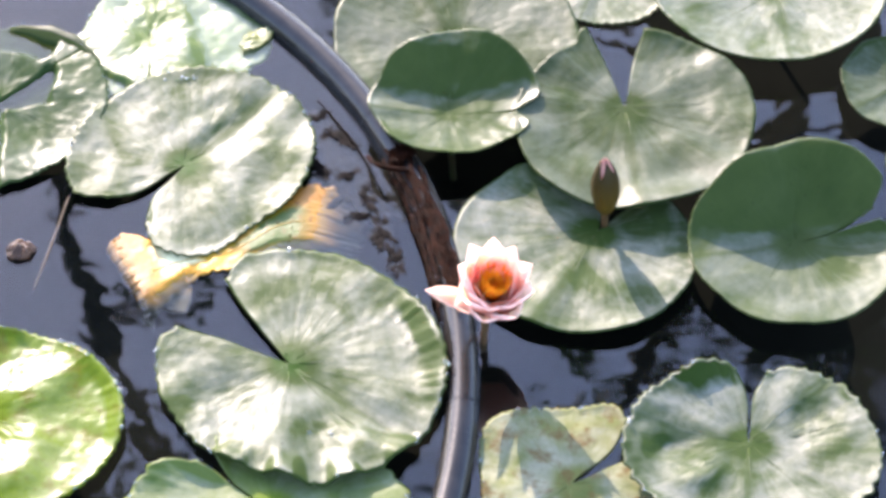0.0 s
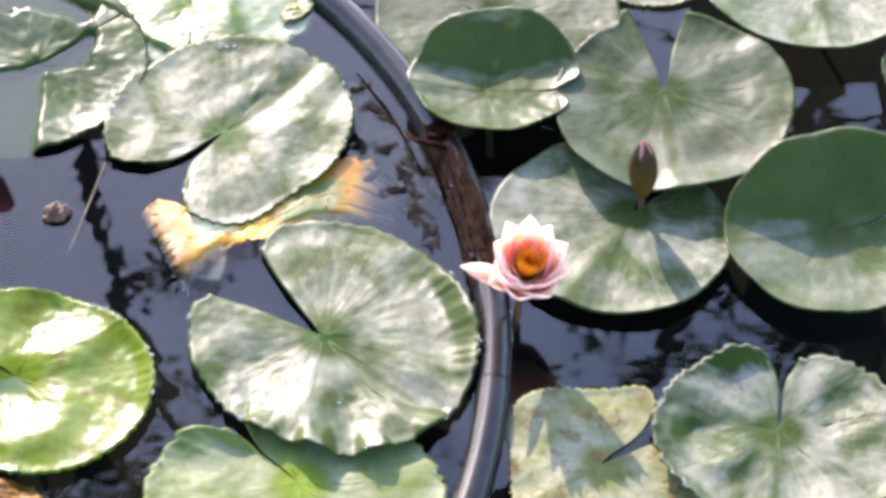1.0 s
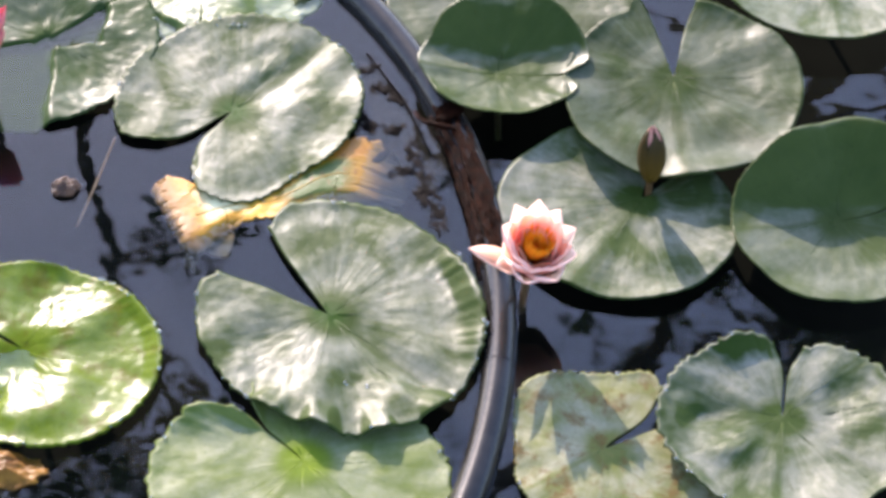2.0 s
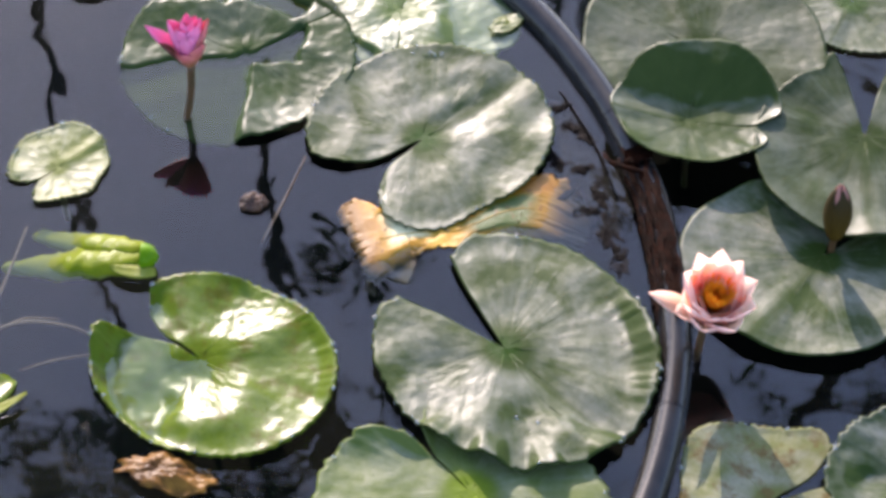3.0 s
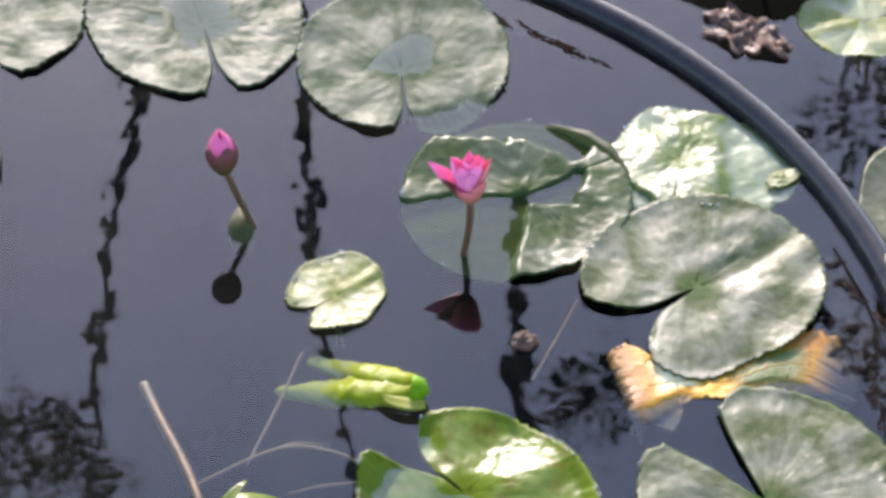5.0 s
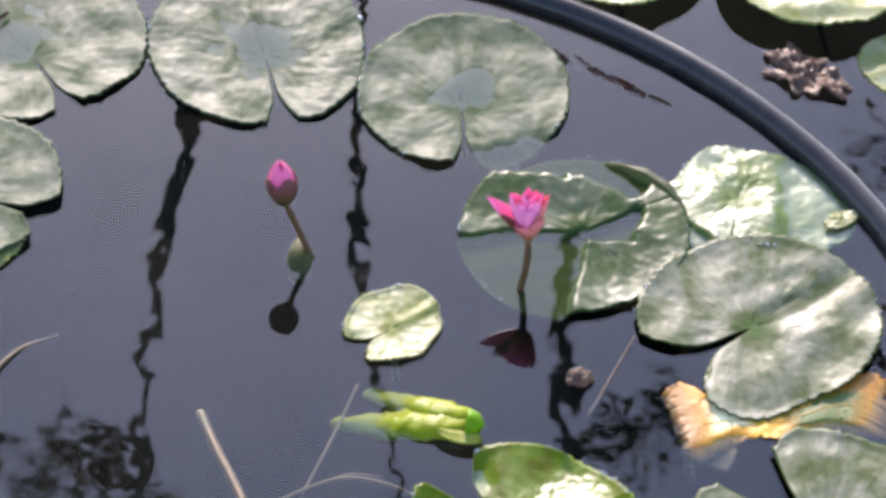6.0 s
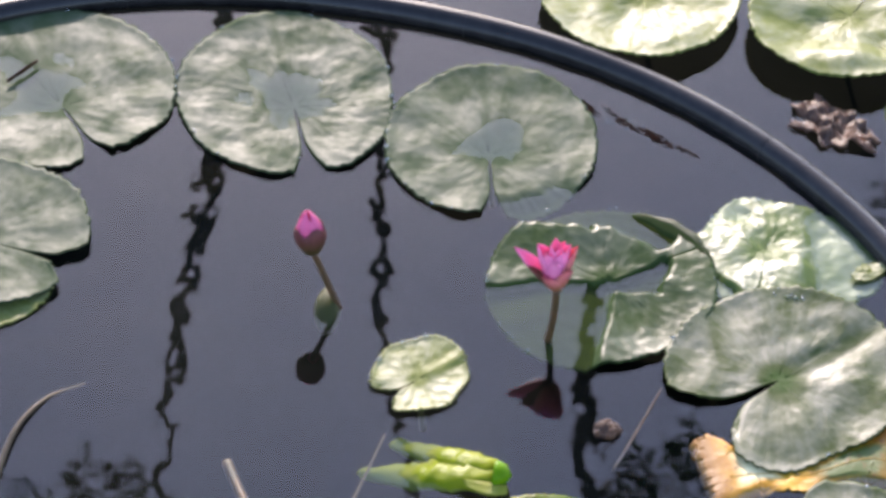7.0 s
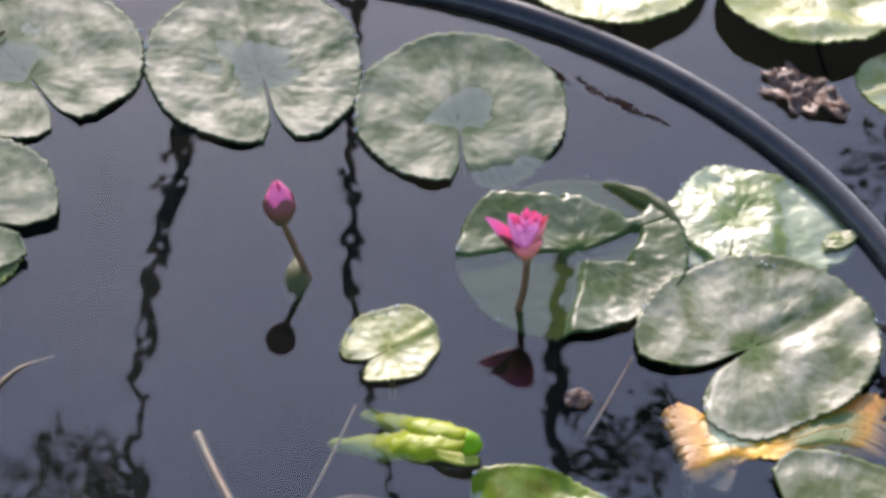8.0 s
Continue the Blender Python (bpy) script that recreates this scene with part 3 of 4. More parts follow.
lily_pad("pale green raised lily pad", (0.634, 0.420), (0.629, 0.420), (0.112, 0.105), 0, (80, 95), PAD_MID, 0.014, 0.012, teeth=0.0010, seed=13, seen=0.021)
lily_pad("dark green lily pad with a turned-up rim", (0.740, 0.290), (0.745, 0.283), (0.070, 0.070), 0, (30, 45), PAD_DARK, 0.006, 0.010, teeth=0.0010, seed=14, seen=0.012)
lily_pad("green lily pad lying flat on the water", (0.466, 0.470), (0.472, 0.469), (0.071, 0.071), 0, (60, 80), PAD_MID, 0.002, 0.001, seed=15)
lily_pad("half-drowned lily pad with its rim out of the water", (-0.112, 0.330), (-0.119, 0.326), (0.117, 0.108), -118, (38, 38.5), PAD_WET, -0.0045, 0.0, seed=16, wave=0.0012, height=sunken, lip=0.0, teeth=0.0045, lobe=0.0, bow=0.0, seen=0.0, crinkle=(0.0006, 70.0))
lily_pad("wet lily pad shining white in the sun, one side under water", (0.030, 0.408), (0.020, 0.404), (0.126, 0.084), 2, (-91, -89), PAD_SHINY, -0.0035, 0.0, seed=17, wave=0.0012, teeth=0.006, points=58, height=awash, lip=0.0, ridge=0.0, bulges=((172, 62, -0.062), (-90, 75, -0.024)), crinkle=(0.0009, 55.0), facets=((-0.01, 0.44, 0.04, 0.16), (0.045, 0.41, 0.035, 0.18)), seen=0.0, veins=1, lobe=0.0)
lily_pad("dusty grey-green lily pad with a puddle round its stalk", (-0.701, 0.474), (-0.735, 0.503), (0.142, 0.132), 10, (-59, -40), PAD_DUSTY, -0.0010, 0.0055, power=1.3, ridge=0.0, seed=18, wave=0.0026, teeth=0.0045, lobe=0.08, seen=0.0)
lily_pad("dusty grey-green lily pad with a deep notch", (-0.470, 0.528), (-0.484, 0.551), (0.136, 0.112), -68, (-76, -59), PAD_DUSTY, -0.0010, 0.0055, power=1.3, ridge=0.0, seed=19, wave=0.0026, teeth=0.0045, lobe=0.08, seen=0.0, crinkle=(0.0007, 60.0))
lily_pad("dusty grey-green lily pad, one lobe under water", (-0.259, 0.493), (-0.262, 0.523), (0.121, 0.109), -84, (-85, -68), PAD_DUSTY, -0.0010, 0.0055, power=1.3, ridge=0.0, seed=20, wave=0.0026, rims=((-55, 34, -0.009),), lobe=0.08, seen=0.0)
lily_pad("grey-green lily pad with a lifted edge", (-0.720, 0.255), (-0.722, 0.265), (0.109, 0.109), 0, (-14, -6), PAD_DUSTY, 0.005, 0.004, seed=21, seen=0.008)
lily_pad("small pale lily pad below another", (-0.700, 0.205), (-0.690, 0.200), (0.058, 0.054), 0, (150, 165), PAD_PALE, 0.001, 0.001, seed=22, seen=0.0)
lily_pad("small pale green lily pad alone on the water", (-0.266, 0.164), (-0.266, 0.172), (0.052, 0.043), -106, (-142, -118), PAD_PALE, 0.002, 0.002, seed=23, wave=0.0016, lip=0.0008, veins=2)
lily_pad("raised pale lily pad behind the pipe", (-0.140, 0.785), (-0.146, 0.779), (0.106, 0.106), 0, (80, 95), PAD_PALE, 0.012, 0.006, seed=24, seen=0.015, facets=((-0.12, 0.74, 0.05, 0.20),))
lily_pad("raised pale lily pad with a wavy rim behind the pipe", (0.080, 0.790), (0.071, 0.780), (0.100, 0.100), 0, (60, 75), PAD_PALE, 0.016, 0.008, seed=25, wave=0.005, seen=0.02, facets=((0.06, 0.74, 0.05, 0.22), (0.13, 0.74, 0.03, 0.2)))
lily_pad("yellowish lily pad half under water", (0.195, 0.665), (0.190, 0.660), (0.060, 0.055), 0, (20, 40), PAD_PALE, 0.0, 0.0, seed=26, wave=0.003)
lily_pad("small pale leaf between two pads", (0.735, 0.190), (0.735, 0.185), (0.036, 0.030), 0, (80, 100), PAD_PALE, 0.002, 0.002, seed=27, veins=3)


def dying_leaf():
    """A yellowed leaf caught between two pads: narrow in the middle, its two ends spreading, fraying and sinking."""
    spine = [Vector((0.010, 0.094)), Vector((0.055, 0.113)), Vector((0.100, 0.122)), Vector((0.155, 0.155)), Vector((0.216, 0.142))]
    verts, uvs, faces = [], [], []
    rows, cols = 90, 64
    for i in range(rows + 1):
        s = i / rows
        k = min(int(s * 4), 3)
        t = s * 4 - k
        a, b = spine[k], spine[k + 1]
        p, q = spine[max(k - 1, 0)], spine[min(k + 2, 4)]
        c = 0.5 * (2 * a + (b - p) * t + (2 * p - 5 * a + 4 * b - q) * t * t + (3 * a - p - 3 * b + q) * t ** 3)
        along = (b - a).normalized()
        across = Vector((-along.y, along.x))
        half = 0.018 + 0.029 * smoothstep(0.10, 0.34, abs(s - 0.44)) - 0.012 * smoothstep(0.40, 0.56, abs(s - 0.44))
        for j in range(cols + 1):
            w = 2 * j / cols - 1
            fray = 0.34 * noise.fractal((s * 11, w * 2.5, 3.0), 0.8, 2.0, 4)
            d = c + across * half * w * (1 + fray * abs(w)) + along * 0.014 * (abs(s - 0.44) > 0.3) * noise.fractal((w * 22, s * 3, 9.0), 0.8, 2.0, 4) * smoothstep(0.30, 0.56, abs(s - 0.44))
            sink = 0.012 * smoothstep(0.34, 0.58, abs(s - 0.44)) + 0.010 * smoothstep(0.35, 1.0, -w) * smoothstep(0.05, 0.3, abs(s - 0.44))
            h = 0.0018 - sink + 0.0006 * noise.noise((s * 14, w * 2, 5.0))
            verts.append(Vector((d.x, d.y, h)))
            uvs.append((s, j / cols))
    n, w = len(verts), cols + 1
    verts += [v - Vector((0, 0, 0.001)) for v in verts]
    for i in range(rows):
        for j in range(cols):
            a, b, c, e = i * w + j, (i + 1) * w + j, (i + 1) * w + j + 1, i * w + j + 1
            faces += [(a, b, c, e), (a + n, e + n, c + n, b + n)]
        a, b = i * w, (i + 1) * w
        faces += [(a, a + n, b + n, b), (b + cols, b + cols + n, a + cols + n, a + cols)]
    for j in range(cols):
        a = rows * w + j
        faces += [(j + 1, j + 1 + n, j + n, j), (a, a + n, a + 1 + n, a + 1)]
    leaf = holder("lily_pad", (0, 0, 0), "yellowed dying lily pad fraying under two others", "lily pad", "lily pads on the pond")
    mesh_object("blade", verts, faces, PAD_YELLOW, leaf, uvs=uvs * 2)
    v, f = tube([verts[i * w + cols // 2] for i in range(12, 74, 4)], [0.0006] * 16, 6)
    mesh_object("midrib", v, f, PAD_YELLOW, leaf, uvs=[(0.5, 0.4)] * len(v))
    v, f = tube([verts[40 * w + cols // 2] - Vector((0, 0, 0.001)), Vector((0.11, 0.15, -0.03)), Vector((0.12, 0.18, -0.068))], 0.003, 8)
    mesh_object("stalk", v, f, STALK, leaf)


dying_leaf()



strip = [Vector((-0.104, 0.437, 0.002)), Vector((-0.064, 0.427, 0.008)), Vector((-0.034, 0.402, 0.009)), Vector((-0.015, 0.371, 0.004))]
grid = []
for i in range(13):
    s = i / 12
    c = strip[0] * (1 - s) ** 3 + strip[1] * 3 * s * (1 - s) ** 2 + strip[2] * 3 * s * s * (1 - s) + strip[3] * s ** 3
    half = 0.010 * math.sin(math.pi * (0.06 + 0.86 * s)) * (1 + 0.15 * math.sin(s * 23))
    grid.append([c + Vector((0.6, 0.8, 0.5)) * half * q for q in (-1, -0.4, 0.2, 0.8)])
v, f, uv = sheet(grid, 0.001)
tagged(mesh_object("folded_leaf", v, f, PAD_DARK, uvs=uv), "dark green leaf edge folded up between two pads", "leaf")
scrap("leaf_tip", "small pale leaf tip beside the pipe", "leaf", (0.132, 0.404), (0.020, 0.010), 42, 0.004, 0.002, PAD_PALE, 31, 40)

# ---- flowers ----
def petal_material(name, base, tip, back, glow=0.35):
    mat, nodes, links, bsdf = material(name)
    uv = nodes.new("ShaderNodeUVMap").outputs[0]
    apart = nodes.new("ShaderNodeSeparateXYZ")
    links.new(uv, apart.inputs[0])
    wide = nodes.new("ShaderNodeVectorMath")
    wide.operation = "MULTIPLY"
    wide.inputs[1].default_value = (26.0, 1.5, 1.0)
    links.new(uv, wide.inputs[0])
    streak = node(nodes, "ShaderNodeTexNoise", Scale=1.0, Detail=3.0)
    links.new(wide.outputs[0], streak.inputs["Vector"])
    colour = ramp(nodes, links, apart.outputs[1], [(0.05, base), (0.75, tip)])
    colour = mixed(nodes, links, ramp(nodes, links, streak.outputs[0], [(0.45, (0, 0, 0)), (0.7, (0.45, 0.45, 0.45))]), colour, back)
    links.new(colour, bsdf.inputs["Base Color"])
    bsdf.inputs["Roughness"].default_value, bsdf.inputs["Specular IOR Level"].default_value = 0.5, 0.15
    bump(nodes, links, bsdf, streak.outputs[0], 0.4, 0.0008)
    thin = nodes.new("ShaderNodeBsdfTranslucent")
    links.new(colour, thin.inputs[0])
    both = nodes.new("ShaderNodeMixShader")
    both.inputs[0].default_value = glow
    links.new(bsdf.outputs[0], both.inputs[1])
    links.new(thin.outputs[0], both.inputs[2])
    links.new(both.outputs[0], nodes["Material Output"].inputs[0])
    return mat


PEACH = petal_material("peach_petal", (0.97, 0.58, 0.42), (0.97, 0.77, 0.68), (0.98, 0.84, 0.77), 0.84)
PEACH_DEEP = petal_material("deep_peach_petal", (0.95, 0.36, 0.10), (0.96, 0.56, 0.34), (0.97, 0.66, 0.46), 0.6)
PURPLE = petal_material("mauve_petal", (0.72, 0.13, 0.25), (0.80, 0.19, 0.36), (0.88, 0.40, 0.54), 0.22)
DEEP_PINK = petal_material("deep_pink_petal", (0.52, 0.06, 0.12), (0.68, 0.10, 0.22), (0.82, 0.32, 0.44), 0.2)
RED_SEPAL = petal_material("red_sepal", (0.34, 0.14, 0.03), (0.70, 0.17, 0.17), (0.72, 0.28, 0.24), 0.25)
SEPAL = petal_material("sepal", (0.050, 0.042, 0.008), (0.13, 0.036, 0.034), (0.09, 0.050, 0.018), 0.12)
BUD_SEPAL = petal_material("bud_sepal", (0.095, 0.052, 0.006), (0.032, 0.020, 0.004), (0.055, 0.034, 0.008), 0.12)
BUD_TIP = petal_material("bud_tip", (0.10, 0.06, 0.01), (0.46, 0.20, 0.15), (0.30, 0.14, 0.08), 0.12)
STAMEN = petal_material("stamen", (0.98, 0.34, 0.02), (0.98, 0.54, 0.04), (0.98, 0.70, 0.12), 0.72)
SUNK_SEPAL = petal_material("sunk_sepal", (0.028, 0.030, 0.007), (0.044, 0.046, 0.010), (0.036, 0.036, 0.008), 0.1)
STEM = plain("flower_stem", (0.055, 0.034, 0.012), (0.11, 0.052, 0.022), 60, 0.4)


def petal(name, parent, mat, turn, lean, length, width, hollow=0.3, curl=0.0, lift=0.0, thick=0.0006, label="", blunt=0.75):
    """A boat-shaped pointed petal from the flower's foot: turn about the axis, lean out from it, both in degrees."""
    grid = []
    spin = Matrix.Rotation(radians(turn), 3, "Z")
    for i in range(11):
        s = i / 10
        half = width * 0.5 * (math.sin(math.pi * min(s * 0.93 + 0.10, 1.0)) ** blunt) * (1 if s < 0.98 else 0.35)
        a = radians(90 - lean + curl * (s - 0.4))
        row = []
        for j in range(7):
            q = j / 3 - 1
            out = length * s
            side = q * half
            up = hollow * half * q * q
            x = 0.004 + out * math.cos(a) - up * math.sin(a)
            h = lift + out * math.sin(a) + up * math.cos(a)
            row.append(spin @ Vector((x, side, h)))
        grid.append(row)
    v, f, uv = sheet(grid, thick)
    return mesh_object(name, v, f, mat, parent, label, uvs=uv)


def stem_part(parent, foot, head, radius, bend=0.0):
    a, b = Vector(foot), Vector(head)
    mid = [a.lerp(b, k / 8) + Vector((bend * math.sin(math.pi * k / 8), 0, 0)) for k in range(9)]
    slant = parent.matrix_world @ a - Vector((0.08, -1.64, 1.8))
    below = [a + slant * 0.036, a + slant * 0.009]
    v, f = tube([*below, *mid], radius, 10)
    mesh_object("stem", v, f, STEM, parent)


# Peach flower, fully open, standing over the pipe.
peach = holder("water_lily_flower", (0.317, 0.003, 0.041), "open peach-pink water lily with an orange heart", "flower", turn=(9, 9, 0))
for k, turn in enumerate((238, 330, 60, 140)):
    petal("sepal", peach, SEPAL, turn, 50, 0.036, 0.027, 0.4, 10, -0.003, label="olive-brown sepal under the petals")
petal("petal", peach, PEACH, 186, 74, 0.060, 0.022, 0.45, 16, label="long petal fallen outward")
petal("petal", peach, PEACH, 216, 60, 0.050, 0.025, 0.45, 14, label="petal fallen outward")
for ring, (count, start, lean, length, width, lift) in enumerate(((9, 14, 36, 0.063, 0.039, 0.000), (8, 34, 28, 0.056, 0.034, 0.002), (6, 10, 22, 0.040, 0.022, 0.004))):
    for k in range(count):
        turn = start + 360 * k / count
        front = 0.5 - 0.5 * math.sin(radians(turn))
        petal("inner_petal" if ring == 2 else "petal", peach, PEACH_DEEP if ring == 2 else PEACH, turn, lean + 22 * front - 2 * max(0, math.cos(radians(turn))) + 3 * math.sin(turn * 3.1), length * (1 - (0.16 + 0.04 * ring) * front), width, 0.62, 22 - 4 * ring, lift, blunt=0.74)
for k in range(64):
    petal("stamen", peach, STAMEN, k * 137.5, 2 + 30 * (k / 64) ** 0.5, 0.026 + 0.005 * math.sin(k * 2.3), 0.0044, 0.2, 10, 0.015, 0.0004)
grid = [[((0.0075 * math.cos(a)) * math.sin(e), (0.0075 * math.sin(a)) * math.sin(e), 0.020 + 0.010 * math.cos(e)) for a in [math.tau * k / 14 for k in range(15)]] for e in [0.05 + 1.5 * i / 6 for i in range(7)]]
v, f, uv = sheet(grid, 0.0005)
mesh_object("stigma", v, f, STAMEN, peach, "yellow domed middle", uvs=uv)
stem_part(peach, (0.004, -0.014, -0.047), (0, 0, 0.002), 0.0034)

# Mauve flower, half open.
mauve = holder("water_lily_flower", (-0.154, 0.250, 0.060), "half-open mauve-pink water lily on a short stem", "flower", turn=(-8, -4, 0))
for turn, lean, size, wide, mat in [(172, 48, 0.054, 0.022, PURPLE), (8, 23, 0.052, 0.030, RED_SEPAL), (100, 22, 0.048, 0.026, PURPLE), (318, 34, 0.040, 0.020, RED_SEPAL), (250, 40, 0.030, 0.022, RED_SEPAL), (205, 42, 0.040, 0.018, SEPAL)]:
    petal("sepal", mauve, mat, turn, lean, size, wide, 0.6, 8, label="" if mat is PURPLE else "reddish outer sepal")
for k in range(7):
    petal("petal", mauve, PURPLE, k * 51.4 + 20, 22 + 6 * (k % 2), 0.049 - 0.004 * (k % 3), 0.026, 0.9, 18, 0.001, blunt=0.52)
for k in range(5):
    petal("petal", mauve, PURPLE, k * 72 + 54, 9, 0.048 - 0.005 * (k % 2), 0.021, 0.9, 12, 0.002, blunt=0.52)
stem_part(mauve, (-0.008, 0.003, -0.060), (0, 0, 0.002), 0.0034, 0.002)


def bud(label, foot, low, high, width, mat, tip_mat, tip, turns=4, stem=0.0032):
    """A closed bud between two heights on a leaning stem: overlapping sepals, with the petals' tip showing."""
    foot, low, high = Vector(foot), Vector(low), Vector(high)
    thing = holder("water_lily_bud", low, label, "flower bud")
    axis = (high - low).to_track_quat("Z", "Y").to_matrix()
    length = (high - low).length
    for layer, material_, shrink, start in ((0, mat, 1.0, 0.0), (1, tip_mat, 0.86, 0.10)):
        for k in range(turns):
            grid = []
            reach = tip if layer == 0 else 1.0
            for i in range(11):
                s = start + (reach - start) * i / 10
                r = width * 0.5 * shrink * math.sin(math.pi * min(0.12 + s * 0.86, 1.0)) ** 0.8
                r = max(r, 0.0012) * (1.06 - 0.06 * k / turns)
                span = math.tau / turns * 0.62 * (1 if i < 8 else (1 - (i - 7) * 0.26))
                row = []
                for j in range(9):
                    a = math.tau * k / turns + layer * 0.6 + span * (j / 4 - 1)
                    row.append(axis @ Vector((r * math.cos(a), r * math.sin(a), length * s)))
                grid.append(row)
            v, f, uv = sheet(grid, 0.0005)
            mesh_object("sepal" if layer == 0 else "petal", v, f, material_, thing, uvs=uv)
    if stem:
        stem_part(thing, foot - low, axis @ Vector((0, 0, 0.003)), stem)
    return thing


bud("closed pink water lily bud on a leaning brown stem", (-0.359, 0.244, 0), (-0.384, 0.242, 0.068), (-0.391, 0.250, 0.112), 0.029, SEPAL, DEEP_PINK, 0.66)
bud("unopened olive bud lying at the water's surface", (-0.352, 0.262, -0.055), (-0.365, 0.218, -0.010), (-0.374, 0.264, 0.008), 0.024, SUNK_SEPAL, SUNK_SEPAL, 0.95, stem=None)
bud("slim olive-brown water lily bud with a pink tip", (0.434, 0.126, 0), (0.433, 0.121, 0.028), (0.430, 0.120, 0.094), 0.025, BUD_SEPAL, BUD_TIP, 0.93)

# ---- rolled young leaves ----
roll = holder("rolled_leaf", (-0.169, 0.052, 0.004), "young lime-green lily leaf, still rolled, half under water", "leaf")
for side, drift, length, deep in ((1, 0.034, 0.104, 0.020), (-1, 0.000, 0.125, 0.017)):
    grid = []
    for i in range(34):
        s = i / 33
        cx, cy = -length * s, 0.005 * side + drift * s ** 1.3 + 0.003
        rad = 0.0095 + (0.0085 if side < 0 else 0.0050) * math.sin(math.pi * min(s * 1.05, 1.0)) - 0.003 * s
        cz = 0.001 - deep * smoothstep(0.12, 1.0, s)
        row = []
        for j in range(19):
            a = radians(-30 + 265 * j / 18) if side > 0 else radians(210 - 265 * j / 18)
            crush = 1 + 0.28 * noise.noise((s * 13, math.sin(a) * 1.6, side)) + 0.14 * noise.noise((s * 34, math.cos(a) * 3, side * 3))
            row.append((cx + 0.004 * math.sin(2 * a), cy + rad * crush * math.cos(a), cz + min(rad, 0.011) * 0.7 * crush * math.sin(a)))
        grid.append(row)
    v, f, uv = sheet(grid, 0.0007)
    mesh_object("leaf_half", v, f, LIME, roll, uvs=uv)
grid = []
for i in range(9):
    s = i / 8
    grid.append([(0.016 * s - 0.006, 0.000 + 0.0125 * math.cos(a) * (1 - 0.95 * s ** 3), 0.008 + 0.0115 * math.sin(a) * (1 - 0.95 * s ** 3)) for a in [math.tau * k / 20 for k in range(21)]])
v, f, uv = sheet(grid, 0.0005)
mesh_object("core", v, f, YOUNG, roll, "bright green rounded end of the roll", uvs=uv)
grid = []
for i in range(13):
    s = i / 12
    grid.append([(0.008 - 0.040 * s + 0.002 * q, -0.011 - 0.013 * q * math.sin(math.pi * (0.15 + 0.8 * s)) ** 0.6, 0.007 - 0.005 * q + 0.003 * q * q) for q in (0, 0.25, 0.5, 0.75, 1)])
v, f, uv = sheet(grid, 0.0008)
mesh_object("lip", v, f, YELLOW_LIME, roll, "bright yellow turned-out leaf edge", uvs=uv)

sprout = holder("sprouting_leaf", (-0.309, -0.148, 0.0), "small young lily leaf opening at the water", "leaf")
for name, tip, mid, wide, mat, label in (("leaf_blade", (0.044, 0.058, 0.000), (0.014, 0.038, 0.002), 0.050, PAD_FRESH, ""), ("turned_up_edge", (0.012, 0.066, 0.012), (-0.006, 0.036, 0.012), 0.012, PAD_FRESH, "dark green turned-up leaf edge"), ("turned_out_edge", (0.060, 0.036, 0.010), (0.034, 0.006, 0.008), 0.010, YELLOW_LIME, "bright yellow turned-out leaf edge")):
    grid = []
    for i in range(11):
        s = i / 10
        c = Vector((0, 0, 0.001)) * (1 - s) ** 2 + Vector(mid) * 2 * s * (1 - s) + Vector(tip) * s * s
        half = wide * math.sin(math.pi * (0.08 + 0.87 * s)) ** 0.8
        across = Vector((-tip[1], tip[0], 0)).normalized()
        grid.append([c + across * half * q * 0.5 + Vector((0, 0, 0.12 * half * q * q)) for q in (-1, -0.5, 0, 0.5, 1)])
    v, f, uv = sheet(grid, 0.0007)
    mesh_object(name, v, f, mat, sprout, label, uvs=uv)
v, f = tube([(-0.016, 0.020, -0.004), (-0.014, 0.010, 0.003), (-0.009, 0.000, 0.006), (-0.001, -0.006, 0.005), (0.006, -0.013, 0.001)], [0.0034, 0.0052, 0.0056, 0.0040, 0.0020], 12)
mesh_object("sheath", v, f, LIME, sprout, "pale green sheath at the foot", uvs=[(0.5, 0.6)] * len(v))

# ---- dead stalks, twigs and scraps ----
def stalk(name, label, points, radii, mat=None):
    p = [Vector(points[0]) * 2 - Vector(points[1]), *map(Vector, points), Vector(points[-1]) * 2 - Vector(points[-2])]
    line, wide = [], []
    for i in range(1, len(p) - 2):
        for k in range(8 if i < len(p) - 3 else 9):
            t = k / 8
            line.append(0.5 * (2 * p[i] + (p[i + 1] - p[i - 1]) * t + (2 * p[i - 1] - 5 * p[i] + 4 * p[i + 1] - p[i + 2]) * t * t + (3 * p[i] - p[i - 1] - 3 * p[i + 1] + p[i + 2]) * t ** 3))
            wide.append(radii[i - 1] + (radii[i] - radii[i - 1]) * t)
    v, f = tube(line, wide, 8)
    return tagged(mesh_object(name, v, f, mat or TAN), label, "stalk")


stalk("dead_stalk", "straight tan dead stalk slanting under the water", [(-0.414, 0.030, -0.0055), (-0.390, -0.010, -0.0035), (-0.353, -0.066, -0.002), (-0.321, -0.126, 0.001)], [0.0046, 0.0046, 0.0042, 0.0034])
stalk("twig", "thin pale twig beside a lily pad", [(-0.044, 0.202, 0.002), (-0.052, 0.17, 0.001), (-0.062, 0.13, 0.001), (-0.073, 0.094, -0.003)], [0.0005, 0.0006, 0.0007, 0.0006])
stalk("grass_blade", "pale grass blade rising from the water", [(-0.605, -0.07, 0.002), (-0.608, 0.013, 0.004), (-0.594, 0.065, 0.001), (-0.566, 0.097, -0.004)], [0.0035, 0.0026, 0.0018, 0.0008])
